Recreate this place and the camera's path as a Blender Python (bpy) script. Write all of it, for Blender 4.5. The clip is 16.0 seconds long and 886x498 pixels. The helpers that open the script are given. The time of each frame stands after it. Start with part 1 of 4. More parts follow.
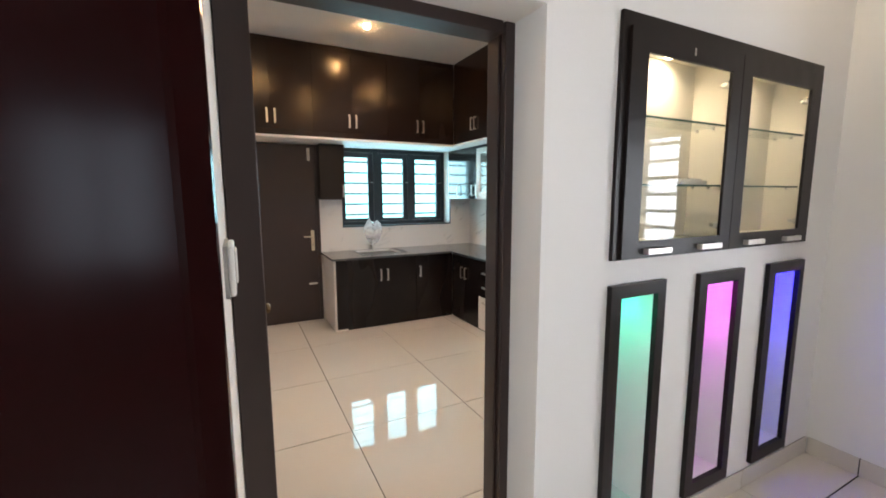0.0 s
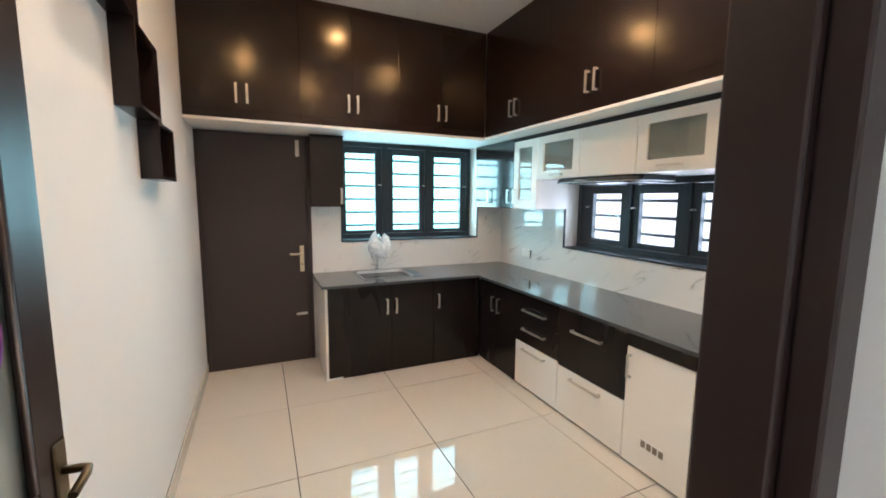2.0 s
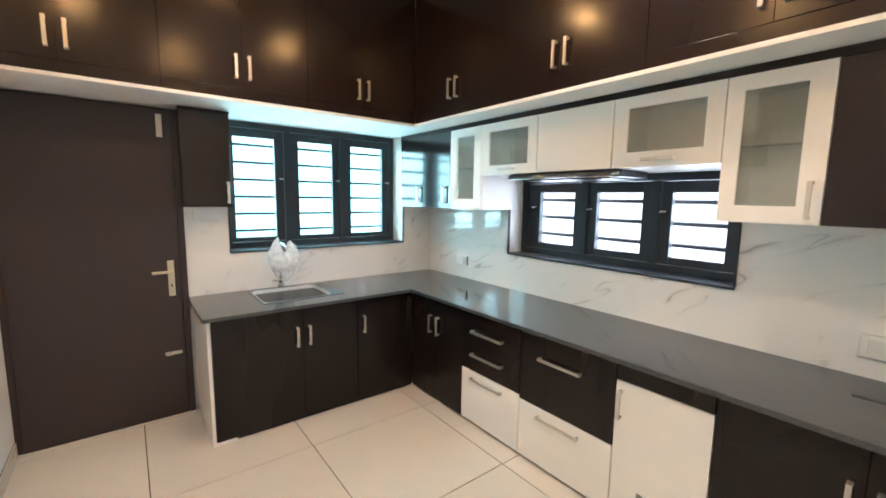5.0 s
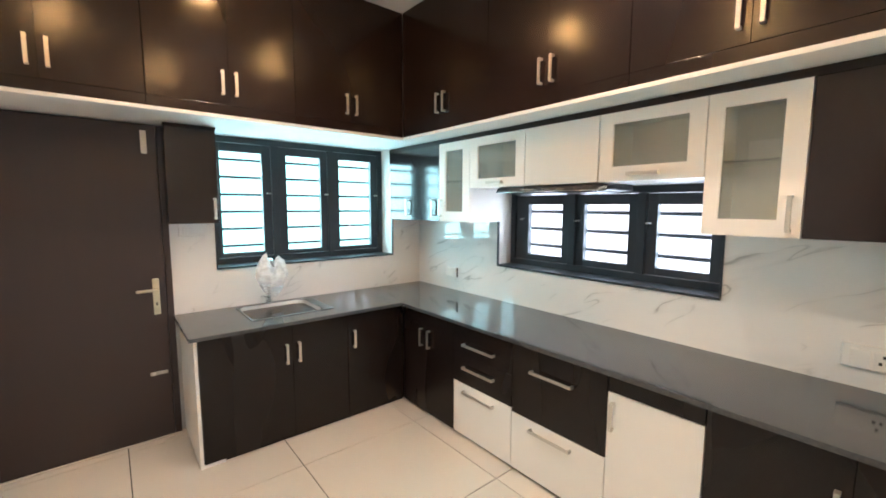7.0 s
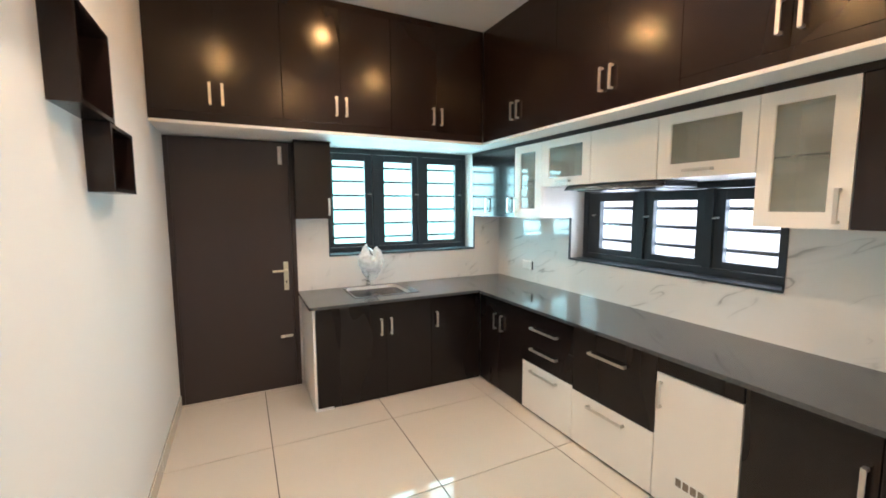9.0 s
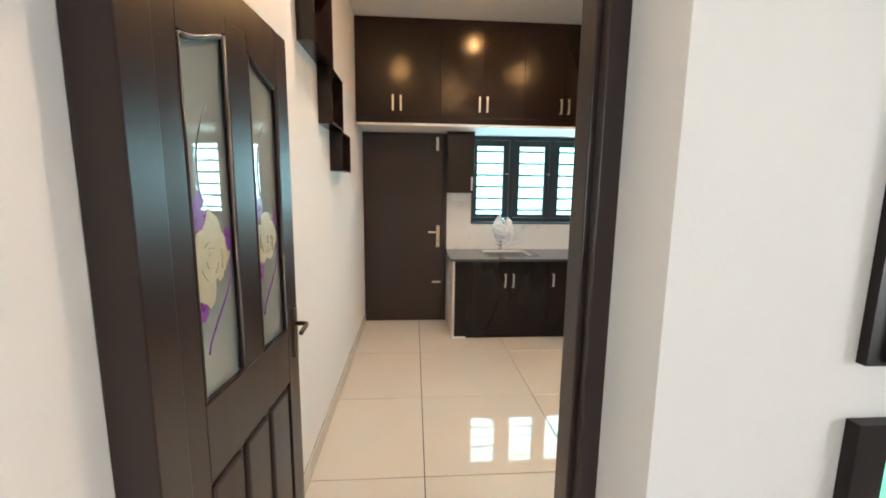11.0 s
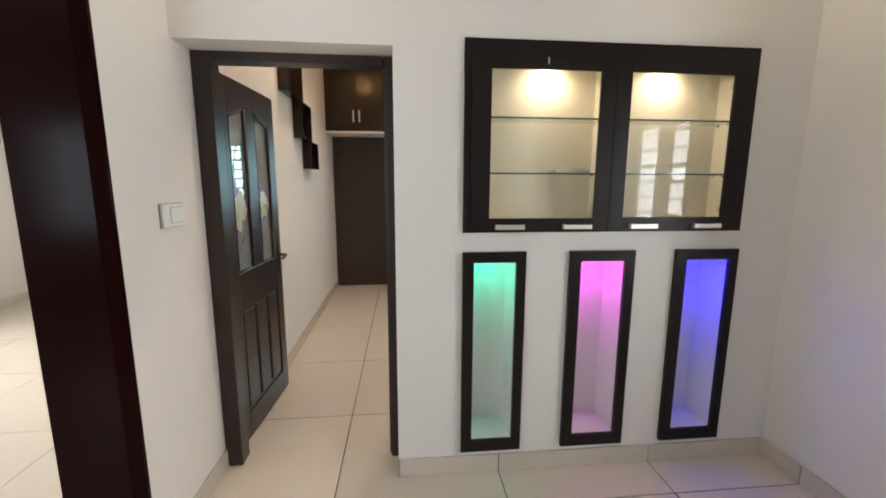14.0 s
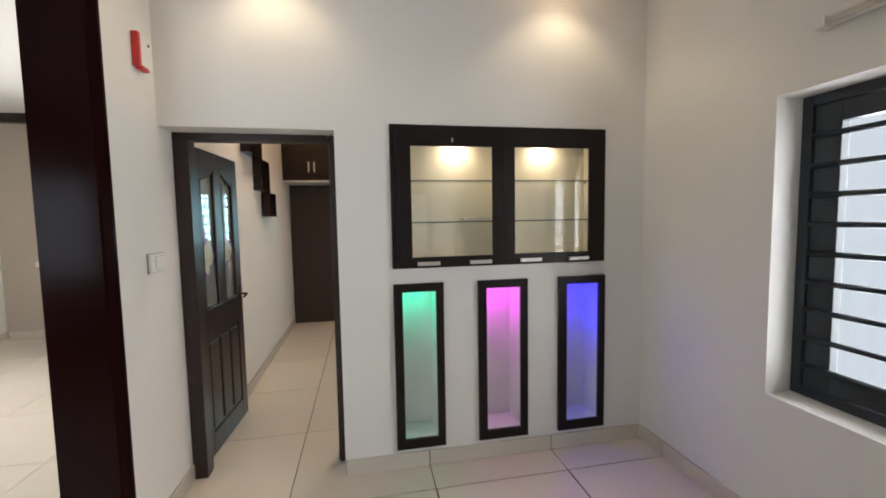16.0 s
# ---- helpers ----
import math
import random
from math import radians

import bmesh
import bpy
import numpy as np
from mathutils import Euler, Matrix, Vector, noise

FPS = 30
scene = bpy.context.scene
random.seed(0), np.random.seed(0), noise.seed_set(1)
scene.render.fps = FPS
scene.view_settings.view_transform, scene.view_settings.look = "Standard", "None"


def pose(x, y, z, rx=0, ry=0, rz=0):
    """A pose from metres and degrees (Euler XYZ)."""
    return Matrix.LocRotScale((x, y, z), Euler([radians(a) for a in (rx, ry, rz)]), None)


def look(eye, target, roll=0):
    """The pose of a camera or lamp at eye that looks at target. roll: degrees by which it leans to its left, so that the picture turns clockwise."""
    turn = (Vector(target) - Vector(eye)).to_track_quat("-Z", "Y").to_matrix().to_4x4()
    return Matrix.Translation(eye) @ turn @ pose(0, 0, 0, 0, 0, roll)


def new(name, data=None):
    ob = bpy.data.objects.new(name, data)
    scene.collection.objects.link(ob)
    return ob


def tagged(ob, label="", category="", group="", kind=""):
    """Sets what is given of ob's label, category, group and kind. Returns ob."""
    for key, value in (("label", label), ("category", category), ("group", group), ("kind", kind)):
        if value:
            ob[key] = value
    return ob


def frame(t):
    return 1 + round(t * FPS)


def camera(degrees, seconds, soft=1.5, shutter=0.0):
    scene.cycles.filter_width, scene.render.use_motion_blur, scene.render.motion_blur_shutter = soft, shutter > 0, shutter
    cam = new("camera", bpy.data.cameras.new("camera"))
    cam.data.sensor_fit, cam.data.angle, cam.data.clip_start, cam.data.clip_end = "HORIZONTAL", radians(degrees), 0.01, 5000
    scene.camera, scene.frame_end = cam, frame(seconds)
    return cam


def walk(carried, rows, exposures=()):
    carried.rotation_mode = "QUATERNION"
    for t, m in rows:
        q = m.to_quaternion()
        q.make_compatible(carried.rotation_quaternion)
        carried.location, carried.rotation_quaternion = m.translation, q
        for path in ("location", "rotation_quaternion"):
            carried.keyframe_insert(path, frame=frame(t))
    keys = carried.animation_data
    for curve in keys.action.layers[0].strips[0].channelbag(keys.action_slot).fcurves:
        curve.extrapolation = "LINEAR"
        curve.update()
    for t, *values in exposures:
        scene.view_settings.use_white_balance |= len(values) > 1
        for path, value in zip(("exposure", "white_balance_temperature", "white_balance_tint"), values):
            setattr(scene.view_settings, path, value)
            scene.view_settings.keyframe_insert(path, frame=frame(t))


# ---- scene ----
cam = camera(94.6, 16.0, soft=1.8)
PATH = [
    (0, (-0.033, -0.036, 1.462), (0.857, 1.736, 1.205), -0.2),
    (0.5, (0.129, 0.236, 1.483), (0.953, 2.041, 1.230), -0.2),
    (1, (0.214, 0.512, 1.500), (1.006, 2.330, 1.252), 0.1),
    (1.5, (0.317, 0.764, 1.515), (1.095, 2.590, 1.266), 0.4),
    (2, (0.402, 0.990, 1.503), (1.213, 2.802, 1.260), 0.5),
    (2.5, (0.439, 1.177, 1.504), (1.308, 2.961, 1.258), 0.4),
    (3, (0.443, 1.347, 1.501), (1.392, 3.09, 1.25), 0.7),
    (3.5, (0.467, 1.468, 1.498), (1.5, 3.161, 1.24), 0.7),
    (4, (0.516, 1.563, 1.501), (1.625, 3.207, 1.236), 0.9),
    (6.5, (0.531, 1.699, 1.53), (1.808, 3.223, 1.307), 0.4),
    (7, (0.521, 1.676, 1.543), (1.782, 3.215, 1.334), 0.2),
    (7.5, (0.526, 1.612, 1.545), (1.739, 3.19, 1.347), -0.0),
    (8, (0.496, 1.529, 1.538), (1.632, 3.164, 1.342), -0.3),
    (8.5, (0.46, 1.435, 1.534), (1.486, 3.14, 1.338), -0.2),
    (9, (0.42, 1.288, 1.523), (1.3, 3.072, 1.315), -0.2),
    (9.5, (0.382, 1.128, 1.512), (1.095, 2.983, 1.286), -0.1),
    (10, (0.389, 0.951, 1.479), (0.913, 2.866, 1.241), 0.2),
    (10.2, (0.416, 0.856, 1.487), (0.848, 2.793, 1.234), 0.1),
    (12.3, (0.553, -0.124, 1.447), (0.498, 1.848, 1.12), 1.5),
    (12.5, (0.606, -0.19, 1.433), (0.547, 1.782, 1.109), 1.2),
    (13, (0.697, -0.436, 1.427), (0.694, 1.535, 1.088), 0.9),
    (13.5, (0.793, -0.678, 1.432), (0.886, 1.292, 1.097), 0.7),
    (14, (0.867, -0.87, 1.462), (1.059, 1.094, 1.137), 0.2),
    (14.5, (0.899, -1.061, 1.483), (1.182, 0.895, 1.177), -0.1),
    (15, (0.909, -1.212, 1.511), (1.251, 0.739, 1.23), -0.5),
    (15.5, (0.937, -1.315, 1.515), (1.308, 0.636, 1.282), -0.7),
    (16, (0.977, -1.426, 1.522), (1.356, 0.532, 1.374), -1.0),
]
walk(cam, [(t, look(eye, target, roll)) for t, eye, target, roll in PATH], [(0, 0.20, 5950, 14), (0.5, 0.06, 5950, 11.5), (1.2, 0.22, 5900, 11), (2.5, 0.5, 5720, 10.5), (4, 0.6, 5780, 10.5), (7, 0.74, 5950, 11), (8.5, 0.64, 5980, 11), (10, 0.55, 6000, 11), (12.5, 0.12, 6420, 12.5), (13.3, -0.10, 6250, 13.5), (14, -0.10, 6200, 12.5), (16, -0.32, 6100, 11.5)])

# ---- world and light ----
world = bpy.data.worlds.new("world")
scene.world = world
world.use_nodes = True
sky = world.node_tree.nodes.new("ShaderNodeTexSky")
sky.sky_type, sky.sun_disc = "NISHITA", False
sky.sun_elevation, sky.sun_rotation = radians(50), radians(60)
world.node_tree.links.new(sky.outputs[0], world.node_tree.nodes["Background"].inputs[0])
world.node_tree.nodes["Background"].inputs[1].default_value = 0.1


def area_lamp(name, m, sx, sy, watts, colour):
    data = bpy.data.lights.new(name, "AREA")
    data.shape, data.size, data.size_y, data.energy, data.color = "RECTANGLE", sx, sy, watts, colour
    ob = new(name, data)
    ob.matrix_world = m
    return ob


def spot_lamp(name, eye, target, watts, colour, angle=110, blend=0.8, radius=0.03):
    data = bpy.data.lights.new(name, "SPOT")
    data.energy, data.color, data.spot_size, data.spot_blend, data.shadow_soft_size = watts, colour, radians(angle), blend, radius
    ob = new(name, data)
    ob.matrix_world = look(eye, target)
    return ob


WARM = (1.0, 0.865, 0.73)
DAY_N, DAY_E, DAY_H = (0.56, 0.94, 1.0), (0.80, 0.88, 1.0), (1.0, 0.98, 0.94)
# daylight standing in each window opening, just outside the bars
area_lamp("daylight_kitchen_north", look((1.83, 5.20, 1.57), (1.83, 0, 1.57)), 1.50, 1.0, 41, DAY_N)
area_lamp("daylight_kitchen_east", look((3.16, 3.07, 1.38), (0, 3.07, 1.38)), 1.50, 0.6, 25, DAY_E)
area_lamp("daylight_hall_east", look((3.30, -0.61, 1.36), (0, -0.61, 1.36)), 1.45, 1.35, 90, DAY_H)
area_lamp("daylight_hall_south", look((1.4, -3.42, 1.45), (1.4, 0, 1.45)), 1.40, 1.3, 5, DAY_H)
for x in (-1.05, -2.75):
    area_lamp("daylight_left_room_south", look((x, -3.42, 1.5), (x, 0, 1.5)), 1.0, 1.4, 75, (0.88, 0.94, 1.0))
# added fill: a window out of view that brightens the adjoining room
area_lamp("fill_left_room_west", look((-4.06, 2.25, 1.5), (0, 2.25, 1.5)), 1.5, 1.4, 330, (1.0, 0.93, 0.83))

# ---- materials ----


def shader(name, base, rough=0.5, metal=0.0, coat=0.0, spec=0.5):
    m = bpy.data.materials.new(name)
    m.use_nodes = True
    b = m.node_tree.nodes["Principled BSDF"]
    b.inputs["Base Color"].default_value = (*base, 1)
    b.inputs["Roughness"].default_value = rough
    b.inputs["Metallic"].default_value = metal
    b.inputs["Coat Weight"].default_value = coat
    b.inputs["Coat Roughness"].default_value = 0.08
    b.inputs["Specular IOR Level"].default_value = spec
    return m, m.node_tree.nodes, m.node_tree.links, b


def varied(name, dark, light, rough=0.5, rough_to=None, scale=(8, 8, 8), detail=6, fine=90, bump=0.05, metal=0.0, coat=0.0, spec=0.5, per_object=0.0):
    """A surface whose colour drifts between two tones, with fine grain in the relief and the gloss."""
    m, n, l, b = shader(name, light, rough, metal, coat, spec)
    geo = n.new("ShaderNodeNewGeometry")
    mp = n.new("ShaderNodeMapping")
    mp.inputs["Scale"].default_value = scale
    l.new(geo.outputs["Position"], mp.inputs["Vector"])
    big = n.new("ShaderNodeTexNoise")
    big.inputs["Scale"].default_value, big.inputs["Detail"].default_value = 1.0, detail
    l.new(mp.outputs[0], big.inputs["Vector"])
    mix = n.new("ShaderNodeMix")
    mix.data_type = "RGBA"
    mix.inputs["A"].default_value, mix.inputs["B"].default_value = (*dark, 1), (*light, 1)
    l.new(big.outputs["Fac"], mix.inputs["Factor"])
    colour = mix.outputs["Result"]
    if per_object:
        info = n.new("ShaderNodeObjectInfo")
        rng = n.new("ShaderNodeMapRange")
        rng.inputs["To Min"].default_value, rng.inputs["To Max"].default_value = 1 - per_object, 1 + per_object
        l.new(info.outputs["Random"], rng.inputs["Value"])
        hsv = n.new("ShaderNodeHueSaturation")
        l.new(rng.outputs[0], hsv.inputs["Value"])
        l.new(colour, hsv.inputs["Color"])
        colour = hsv.outputs[0]
    l.new(colour, b.inputs["Base Color"])
    small = n.new("ShaderNodeTexNoise")
    small.inputs["Scale"].default_value, small.inputs["Detail"].default_value = fine, 4
    l.new(geo.outputs["Position"], small.inputs["Vector"])
    if rough_to is not None:
        rr = n.new("ShaderNodeMapRange")
        rr.inputs["From Min"].default_value, rr.inputs["From Max"].default_value = 0.3, 0.7
        rr.inputs["To Min"].default_value, rr.inputs["To Max"].default_value = rough, rough_to
        l.new(big.outputs["Fac"], rr.inputs["Value"])
        l.new(rr.outputs[0], b.inputs["Roughness"])
    bp = n.new("ShaderNodeBump")
    bp.inputs["Strength"].default_value, bp.inputs["Distance"].default_value = bump, 0.004
    l.new(small.outputs["Fac"], bp.inputs["Height"])
    l.new(bp.outputs[0], b.inputs["Normal"])
    return m


def glow(name, colour, strength):
    m = bpy.data.materials.new(name)
    m.use_nodes = True
    n = m.node_tree.nodes
    e = n.new("ShaderNodeEmission")
    e.inputs[0].default_value, e.inputs[1].default_value = (*colour, 1), strength
    m.node_tree.links.new(e.outputs[0], n["Material Output"].inputs[0])
    return m


def marble():
    """White glossy tile with sparse grey veins that run on a slant, each with a soft halo."""
    m, n, l, b = shader("white_veined_marble_tile", (0.78, 0.77, 0.74), 0.05, coat=0.3)
    geo = n.new("ShaderNodeNewGeometry")
    mp = n.new("ShaderNodeMapping")
    mp.vector_type = "TEXTURE"
    mp.inputs["Rotation"].default_value = (radians(-22), radians(-26), 0)
    mp.inputs["Scale"].default_value = (1.0, 1.0, 0.17)
    drift = n.new("ShaderNodeTexNoise")
    drift.inputs["Scale"].default_value, drift.inputs["Detail"].default_value = 4.0, 2
    l.new(geo.outputs["Position"], drift.inputs["Vector"])
    bend = n.new("ShaderNodeVectorMath")
    bend.operation = "MULTIPLY_ADD"
    bend.inputs[1].default_value = (0.07, 0.07, 0.07)
    l.new(drift.outputs["Color"], bend.inputs[0])
    l.new(geo.outputs["Position"], bend.inputs[2])
    l.new(bend.outputs[0], mp.inputs["Vector"])
    warp = n.new("ShaderNodeTexNoise")
    warp.inputs["Scale"].default_value, warp.inputs["Detail"].default_value, warp.inputs["Roughness"].default_value = 1.3, 2.5, 0.45
    l.new(mp.outputs[0], warp.inputs["Vector"])

    def sums(kind, a, v):
        node = n.new("ShaderNodeMath")
        node.operation = kind
        l.new(a, node.inputs[0])
        if isinstance(v, float):
            node.inputs[1].default_value = v
        elif v is not None:
            l.new(v, node.inputs[1])
        return node.outputs[0]

    def ramp(a, lo, hi, to_lo, to_hi):
        node = n.new("ShaderNodeMapRange")
        for key, v in (("From Min", lo), ("From Max", hi), ("To Min", to_lo), ("To Max", to_hi)):
            node.inputs[key].default_value = v
        l.new(a, node.inputs["Value"])
        return node.outputs[0]

    away = sums("ABSOLUTE", sums("SUBTRACT", warp.outputs["Fac"], 0.5), None)
    gate = n.new("ShaderNodeTexNoise")
    gate.inputs["Scale"].default_value, gate.inputs["Detail"].default_value = 4.0, 3
    l.new(geo.outputs["Position"], gate.inputs["Vector"])
    shown = ramp(gate.outputs["Fac"], 0.48, 0.62, 0.0, 1.0)
    vein = sums("MULTIPLY", sums("MAXIMUM", ramp(away, 0.0, 0.011, 0.85, 0.0), ramp(away, 0.0, 0.05, 0.22, 0.0)), shown)
    cloud = n.new("ShaderNodeTexNoise")
    cloud.inputs["Scale"].default_value, cloud.inputs["Detail"].default_value = 2.0, 5
    l.new(geo.outputs["Position"], cloud.inputs["Vector"])
    base = n.new("ShaderNodeMix")
    base.data_type = "RGBA"
    base.inputs["A"].default_value, base.inputs["B"].default_value = (0.70, 0.69, 0.67, 1), (0.83, 0.82, 0.79, 1)
    l.new(cloud.outputs["Fac"], base.inputs["Factor"])
    mix = n.new("ShaderNodeMix")
    mix.data_type = "RGBA"
    mix.inputs["B"].default_value = (0.33, 0.325, 0.31, 1)
    l.new(vein, mix.inputs["Factor"])
    l.new(base.outputs["Result"], mix.inputs["A"])
    l.new(mix.outputs["Result"], b.inputs["Base Color"])
    return m


def glass(name, tint=(1, 1, 1), gloss=0.06, frost=0.0, veil=0.0):
    """A thin pane: mostly clear, with a sharp reflection; veil adds a milky film."""
    m = bpy.data.materials.new(name)
    m.use_nodes = True
    n, l = m.node_tree.nodes, m.node_tree.links
    clear = n.new("ShaderNodeBsdfTransparent")
    clear.inputs[0].default_value = (*tint, 1)
    shine = n.new("ShaderNodeBsdfGlossy")
    shine.inputs["Roughness"].default_value = 0.01 + frost
    edge = n.new("ShaderNodeLayerWeight")
    edge.inputs["Blend"].default_value = 0.5
    power = n.new("ShaderNodeMath")
    power.operation = "POWER"
    power.inputs[1].default_value = 5.0
    l.new(edge.outputs["Facing"], power.inputs[0])
    mx = n.new("ShaderNodeMixShader")
    add = n.new("ShaderNodeMath")
    add.operation = "MULTIPLY_ADD"
    add.inputs[1].default_value, add.inputs[2].default_value = 0.9, 0.035 + gloss
    l.new(power.outputs[0], add.inputs[0])
    l.new(add.outputs[0], mx.inputs[0])
    body = clear
    if veil:
        film = n.new("ShaderNodeBsdfDiffuse")
        film.inputs[0].default_value = (0.62, 0.66, 0.62, 1)
        vm = n.new("ShaderNodeMixShader")
        vm.inputs[0].default_value = veil
        l.new(clear.outputs[0], vm.inputs[1])
        l.new(film.outputs[0], vm.inputs[2])
        body = vm
    l.new(body.outputs[0], mx.inputs[1])
    l.new(shine.outputs[0], mx.inputs[2])
    l.new(mx.outputs[0], n["Material Output"].inputs[0])
    return m


PAINT = varied("white_wall_paint", (0.74, 0.72, 0.68), (0.80, 0.785, 0.75), 0.75, 0.62, (0.9, 0.9, 0.9), 5, 160, 0.10)
BEIGE = varied("beige_wall_paint", (0.44, 0.38, 0.31), (0.50, 0.43, 0.35), 0.75, 0.65, (0.9, 0.9, 0.9), 5, 160, 0.10)
CEIL = varied("ceiling_paint", (0.72, 0.72, 0.71), (0.77, 0.77, 0.76), 0.8, 0.7, (0.7, 0.7, 0.7), 4, 120, 0.08)
WENGE = varied("dark_wenge_laminate", (0.0142, 0.0082, 0.0072), (0.0158, 0.0092, 0.0082), 0.200, 0.204, (3, 3, 0.8), 2, 260, 0.004, spec=0.36, per_object=0.03)
WENGE_H = varied("dark_wenge_laminate_base", (0.0098, 0.0066, 0.0061), (0.0110, 0.0075, 0.0070), 0.27, 0.275, (3, 3, 0.8), 2, 260, 0.006, spec=0.28, per_object=0.04)
WENGE_G = varied("dark_wenge_gloss_laminate", (0.0125, 0.0082, 0.0080), (0.0155, 0.0104, 0.0100), 0.12, 0.14, (6, 6, 0.8), 4, 260, 0.003, spec=0.8, per_object=0.03)
WOOD = varied("dark_brown_painted_wood", (0.022, 0.0120, 0.0100), (0.030, 0.0170, 0.0140), 0.30, 0.38, (16, 16, 1.2), 6, 200, 0.04, spec=0.48, per_object=0.08)
CASEWOOD = varied("dark_stained_case_wood", (0.0090, 0.0060, 0.0052), (0.0130, 0.0088, 0.0076), 0.32, 0.40, (16, 16, 1.2), 6, 200, 0.05, spec=0.25, per_object=0.08)
DOORWOOD = varied("dark_brown_door_board", (0.028, 0.0178, 0.0165), (0.036, 0.0232, 0.0215), 0.40, 0.48, (26, 26, 1.3), 8, 220, 0.10)
POSTWOOD = varied("polished_dark_red_wood", (0.0085, 0.0014, 0.0014), (0.0130, 0.0022, 0.0022), 0.15, 0.19, (14, 14, 0.8), 5, 200, 0.015, spec=0.06)
# black paint lifted to blue-grey: the glare round the panes put into its colour
BLACKWIN = varied("glare_lifted_black_window_wood", (0.024, 0.030, 0.037), (0.034, 0.042, 0.051), 0.32, 0.42, (20, 20, 20), 6, 200, 0.06, spec=0.32)
WHITELAM = varied("white_laminate", (0.76, 0.73, 0.68), (0.82, 0.79, 0.74), 0.32, 0.40, (1.5, 1.5, 1.5), 4, 200, 0.02)
TILE = varied("cream_vitrified_tile", (0.58, 0.525, 0.445), (0.66, 0.605, 0.52), 0.026, 0.045, (1.3, 1.3, 1.3), 7, 14, 0.006, spec=0.36, per_object=0.03)
JOINT = varied("dark_tile_joint", (0.018, 0.015, 0.012), (0.040, 0.033, 0.027), 0.8, 0.9, (20, 20, 20), 4, 200, 0.2)
GRANITE = varied("dark_grey_granite", (0.022, 0.024, 0.026), (0.070, 0.074, 0.078), 0.035, 0.06, (70, 70, 70), 8, 400, 0.01, coat=0.2)
STEEL = varied("brushed_steel", (0.52, 0.52, 0.51), (0.64, 0.64, 0.62), 0.22, 0.36, (6, 90, 90), 5, 300, 0.04, metal=1.0)
DULLSTEEL = varied("dull_sink_rim_steel", (0.20, 0.20, 0.20), (0.28, 0.28, 0.28), 0.30, 0.40, (6, 90, 90), 5, 300, 0.04, metal=1.0)
NICKEL = varied("satin_nickel", (0.56, 0.53, 0.48), (0.70, 0.67, 0.62), 0.36, 0.46, (40, 40, 40), 4, 300, 0.02, metal=1.0)
SATINBRASS = varied("satin_brass_nickel", (0.58, 0.52, 0.38), (0.74, 0.68, 0.52), 0.34, 0.44, (40, 40, 40), 4, 300, 0.02, metal=1.0)
BRASS = varied("worn_antique_brass", (0.10, 0.075, 0.045), (0.22, 0.17, 0.10), 0.3, 0.5, (40, 40, 40), 5, 300, 0.05, metal=1.0)
PLASTIC = varied("white_plastic", (0.74, 0.73, 0.70), (0.80, 0.79, 0.76), 0.28, 0.36, (5, 5, 5), 3, 200, 0.01)
GREYPLASTIC = varied("grey_plastic", (0.28, 0.27, 0.25), (0.36, 0.35, 0.33), 0.4, 0.5, (5, 5, 5), 3, 200, 0.02)
VENTSLOT = varied("brown_vent_mesh", (0.16, 0.12, 0.09), (0.24, 0.19, 0.14), 0.5, 0.6, (60, 60, 60), 3, 300, 0.1)
SINKSTEEL = varied("satin_sink_steel", (0.66, 0.66, 0.65), (0.76, 0.76, 0.75), 0.40, 0.52, (12, 60, 60), 5, 300, 0.03, metal=0.6)
DARKPLASTIC = varied("black_plastic", (0.012, 0.012, 0.013), (0.022, 0.022, 0.024), 0.25, 0.35, (9, 9, 9), 3, 200, 0.02)
NICHE = varied("white_box_paint", (0.78, 0.78, 0.76), (0.83, 0.83, 0.81), 0.5, 0.6, (3, 3, 3), 4, 160, 0.04)
RED = varied("red_plastic", (0.50, 0.02, 0.02), (0.62, 0.035, 0.03), 0.3, 0.38, (6, 6, 6), 3, 200, 0.02)
CREAM = varied("cream_cabinet_lining", (0.72, 0.66, 0.53), (0.78, 0.72, 0.59), 0.5, 0.6, (2, 2, 2), 4, 200, 0.03)
PAPER = varied("pale_paper", (0.55, 0.52, 0.46), (0.66, 0.63, 0.56), 0.7, 0.8, (20, 20, 20), 4, 200, 0.05)
GREEN_EDGE = varied("green_glass_edge", (0.05, 0.10, 0.08), (0.09, 0.16, 0.13), 0.1, 0.2, (9, 9, 9), 3, 200, 0.01)
LILAC = varied("purple_glass_paint", (0.10, 0.015, 0.17), (0.30, 0.10, 0.40), 0.25, 0.35, (30, 30, 30), 4, 200, 0.03)
IVORY = varied("ivory_glass_paint", (0.40, 0.38, 0.24), (0.60, 0.57, 0.42), 0.3, 0.4, (30, 30, 30), 4, 200, 0.03)
ROSELINE = varied("ochre_glass_paint", (0.28, 0.25, 0.14), (0.38, 0.34, 0.21), 0.3, 0.4, (30, 30, 30), 4, 200, 0.03)
STEM = varied("grey_stem_glass_paint", (0.16, 0.17, 0.15), (0.28, 0.29, 0.26), 0.3, 0.4, (30, 30, 30), 4, 200, 0.03)
MARBLE = marble()
PANE = glass("window_glass", (0.97, 0.985, 0.985), -0.015)
CLEAR = glass("clear_glass", (0.97, 0.985, 0.975), -0.008)
SHELFGLASS = glass("shelf_glass", (0.93, 0.97, 0.95), 0.03)
GREYGLASS = glass("grey_cabinet_glass", (0.72, 0.75, 0.72), 0.03, 0.0, 0.20)
DOORGLASS = glass("etched_door_glass", (0.72, 0.80, 0.79), 0.13, 0.0, 0.40)
BULB = glow("warm_bulb", (1.0, 0.52, 0.18), 680)
